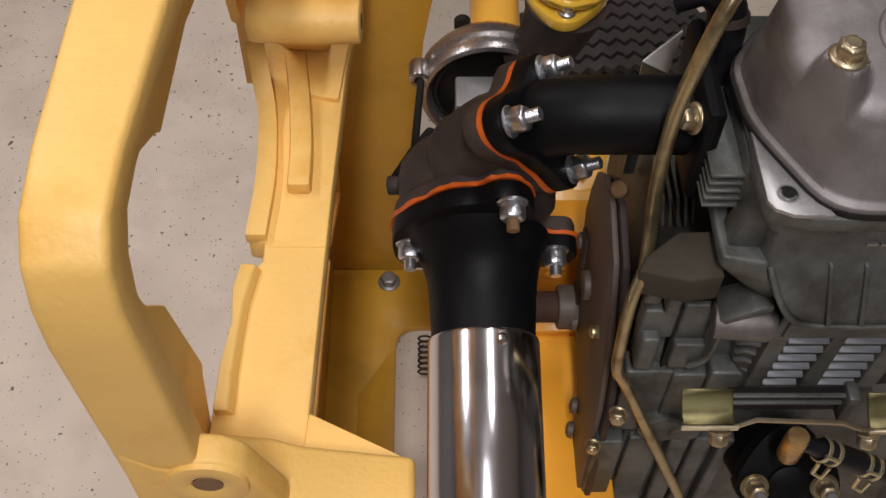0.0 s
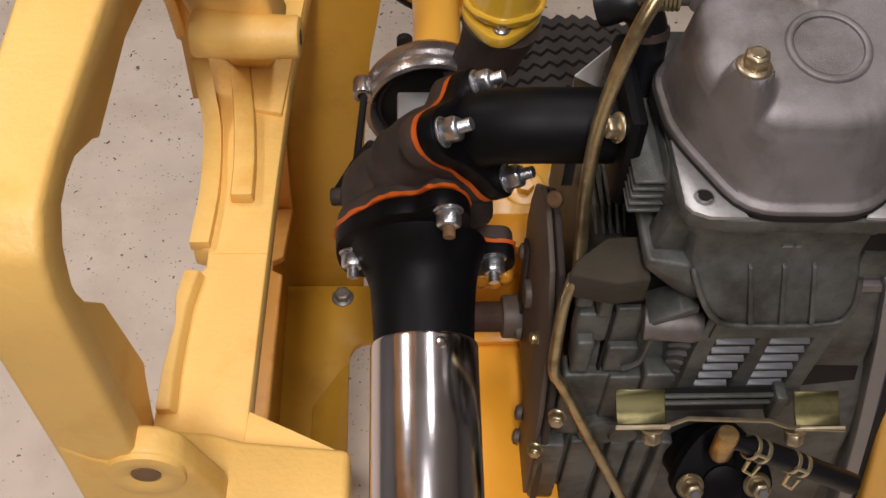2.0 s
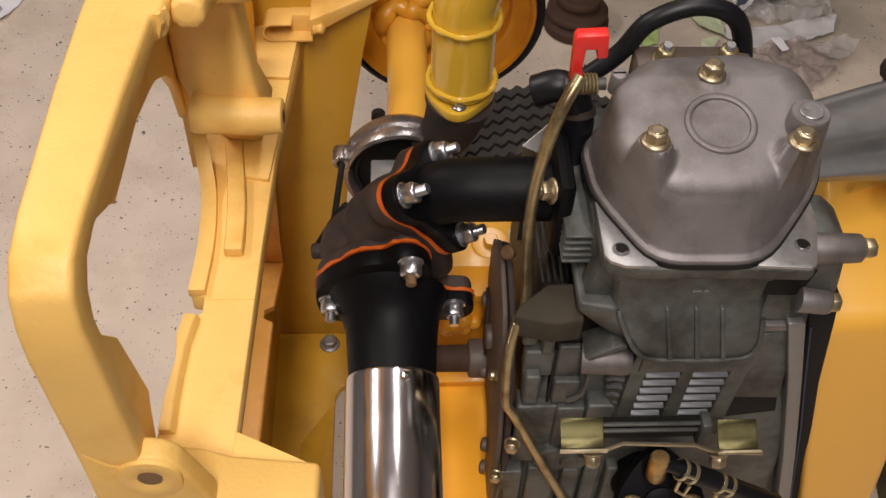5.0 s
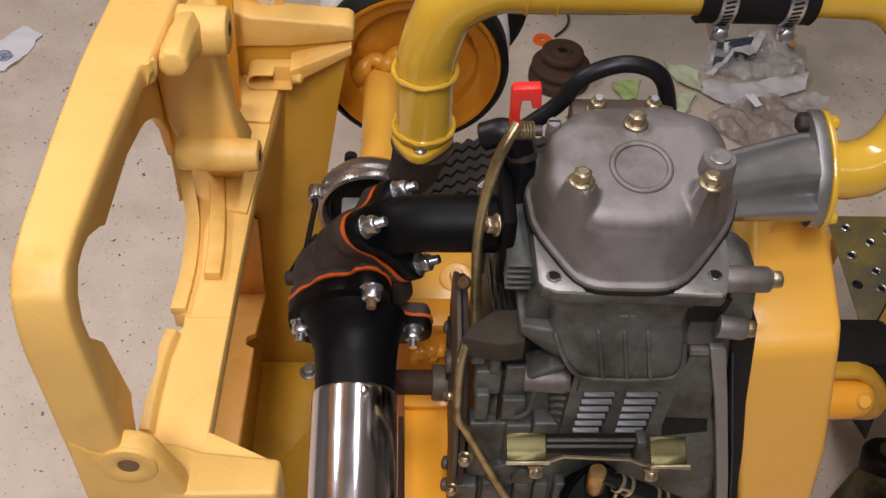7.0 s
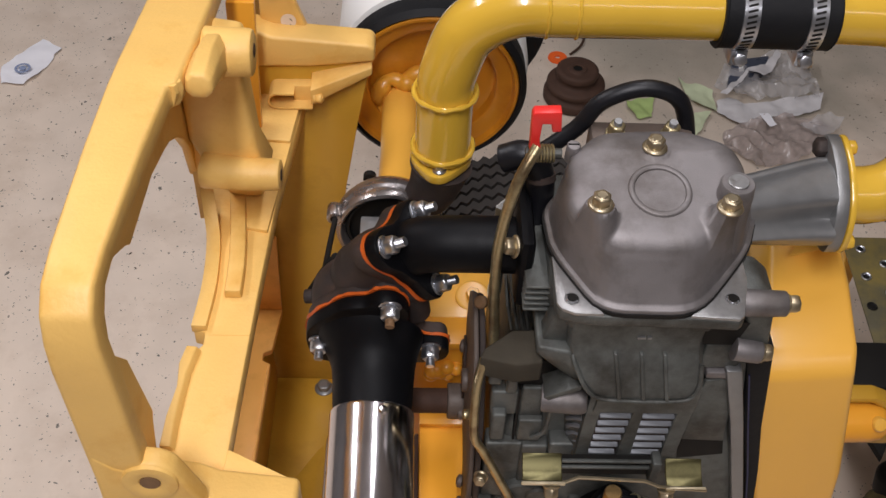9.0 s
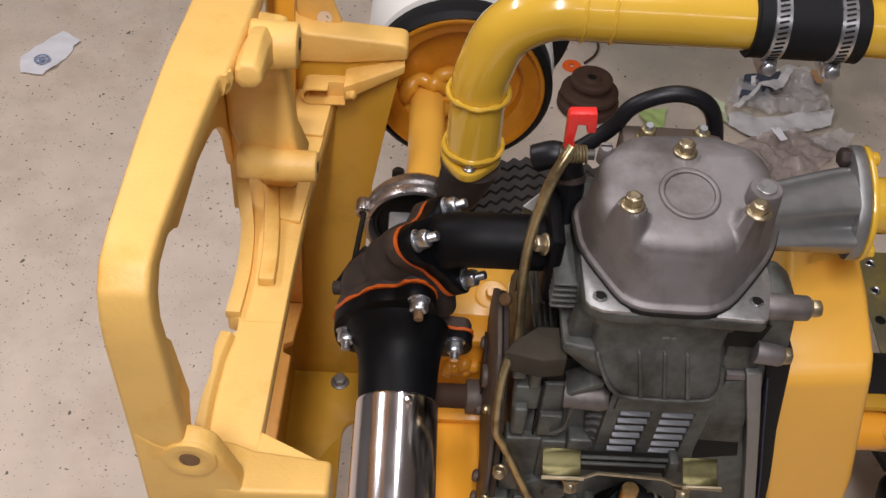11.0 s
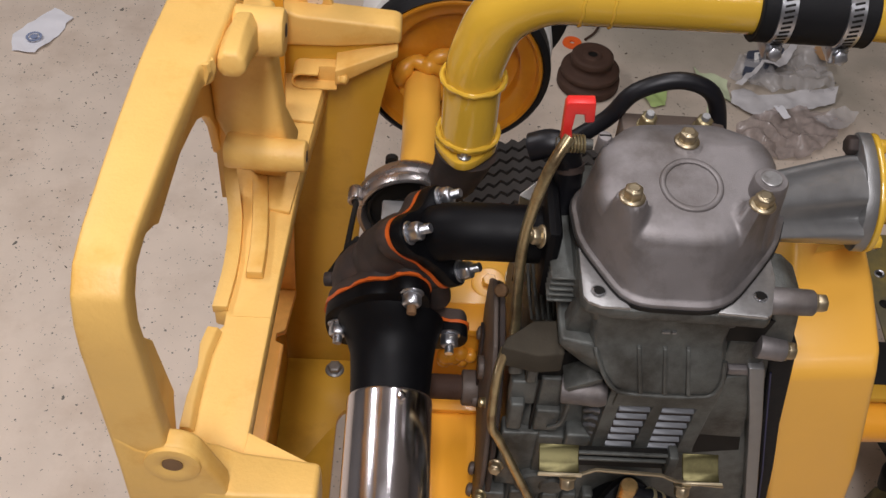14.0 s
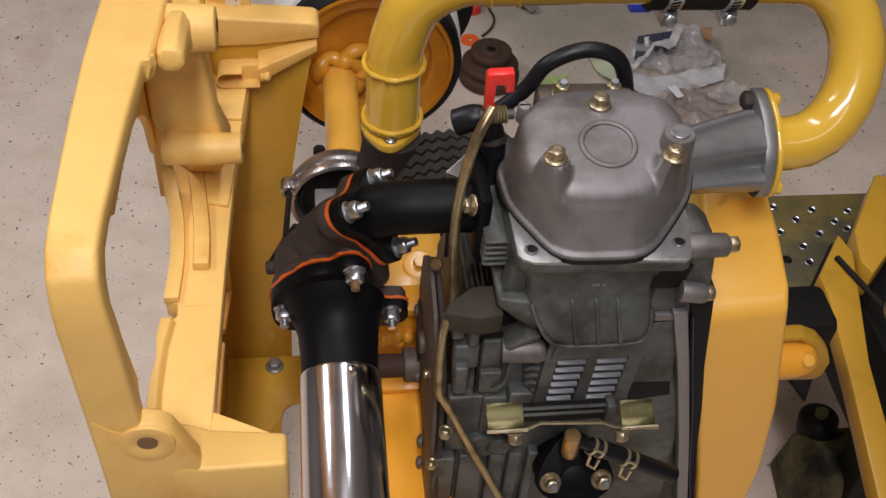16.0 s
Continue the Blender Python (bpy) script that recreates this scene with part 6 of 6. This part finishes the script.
    part("film", sheet([(0.540, 1.226), (0.621, 1.266), (0.700, 1.287), (0.757, 1.270), (0.777, 1.252), (0.735, 1.186), (0.677, 1.140), (0.592, 1.129), (0.542, 1.172)], 0.028, rng, cells=12), M_FILM_BROWN, w, smooth=30)
    part("film", sheet([(0.700, 1.235), (0.760, 1.275), (0.800, 1.255), (0.770, 1.215), (0.715, 1.205)], 0.022, rng, lift=0.02), M_FILM, w, smooth=30)
    n = thing("paper_scrap", (0.63, 1.24, 0.0), "small cream paper scrap on the floor", "paper")
    part("sheet", sheet([(0.621, 1.266), (0.641, 1.270), (0.653, 1.235), (0.637, 1.227)], 0.004, rng, lift=0.026), M_PAPER, n, smooth=30)
    t = thing("orange_tag", (0.23, 1.49, 0.0), "flat orange plastic tag with a hole", "tag")
    part("disc", lathe([(0.006, 0.001), (0.006, 0.005), (0.021, 0.005), (0.022, 0.001)], (0.215, 1.488, 0.0), (0, 0, 1), 28, caps=False), M_ORANGE_PLASTIC, t)
    part("cord", tube(smooth_path([(0.245, 1.50, 0.004), (0.27, 1.53, 0.005), (0.283, 1.57, 0.004), (0.275, 1.62, 0.004)], 5), 0.003, 8), M_RUSTY, t)
    q = thing("red_cap", (0.235, 1.61, 0.0), "small red plastic cap on the floor", "cap")
    part("cap", lathe([(0.022, 0), (0.022, 0.02), (0.018, 0.024)], (0.235, 1.61, 0.0), (0, 0, 1), 24), M_RED, q, bevel=0.001)
    z = thing("blue_clip", (0.645, 1.61, 0.0), "blue plastic clip on the floor", "clip")
    part("body", block((0.620, 1.595, 0.0), (0.672, 1.640, 0.02)), M_BLUE, z, bevel=0.004)
    k = thing("black_tool", (0.36, 1.64, 0.0), "black round tool handle with a shiny steel end on the floor", "tool")
    part("handle", tube([(0.318, 1.705, 0.021), (0.342, 1.655, 0.021), (0.348, 1.645, 0.021), (0.366, 1.612, 0.021)], [0.019, 0.020, 0.017, 0.016], 20), M_RUBBER, k, bevel=0.001)
    part("socket", tube([(0.366, 1.612, 0.021), (0.380, 1.588, 0.021)], [0.0125, 0.0125], 18), M_ZINC, k, "shiny steel socket", bevel=0.0012)
    o = thing("tan_scrap", (0.764, 1.45, 0.0), "torn tan cardboard scrap on the floor", "cardboard")
    part("sheet", sheet([(0.757, 1.482), (0.783, 1.478), (0.775, 1.445), (0.772, 1.424), (0.758, 1.426), (0.751, 1.452)], 0.006, rng, lift=0.032), M_CARD, o, smooth=30)
    for x, y in ((0.718, 1.585), (0.85, 1.59)):
        h = thing("loose_bolt", (x, y, 0.0), "shiny loose hex bolt on the floor", "bolt", "loose bolts on the floor")
        part("head", hexagon((x, y, 0.009), (1, -0.4, 0), 0.016, 0.010), M_ZINC, h, bevel=0.0005, seg=1)
        part("shank", tube([(x, y, 0.009), (x - 0.035, y + 0.014, 0.009)], 0.0045, 12), M_ZINC, h)
    sp = thing("coil_spring", (-0.174, 0.409, 0.0), "small dark coil spring lying on the floor", "spring")
    sx, sy, sz = (-0.174, 0.409, 0.0)
    part("coil", tube([(sx + 0.011 * math.cos(k * 0.8), sy + 0.0011 * k - 0.03, sz + 0.012 + 0.011 * math.sin(k * 0.8)) for k in range(56)], 0.0016, 6), M_RUSTY, sp)
    # scattered grit
    rngs = random.Random(21)
    bm = bmesh.new()
    for k in range(900):
        x, y = rngs.uniform(-1.3, 1.2), rngs.uniform(-0.2, 1.7)
        if noise.noise((x * 2.2, y * 2.2, 4.0)) < -0.05:
            continue
        ln, wd = rngs.uniform(0.0015, 0.007), rngs.uniform(0.0007, 0.0020)
        bmesh.ops.create_cube(bm, size=1, matrix=Matrix.Translation((x, y, wd * 0.3)) @ Matrix.Rotation(rngs.uniform(0, 3.14), 4, "Z") @ Matrix.Diagonal((ln, wd, wd, 1)))
    grit = finish(bm, "floor_grit", M_GRIT)
    tagged(grit, "dark metal chips and grit scattered on the floor", "grit", kind="stuff")


floor_things()
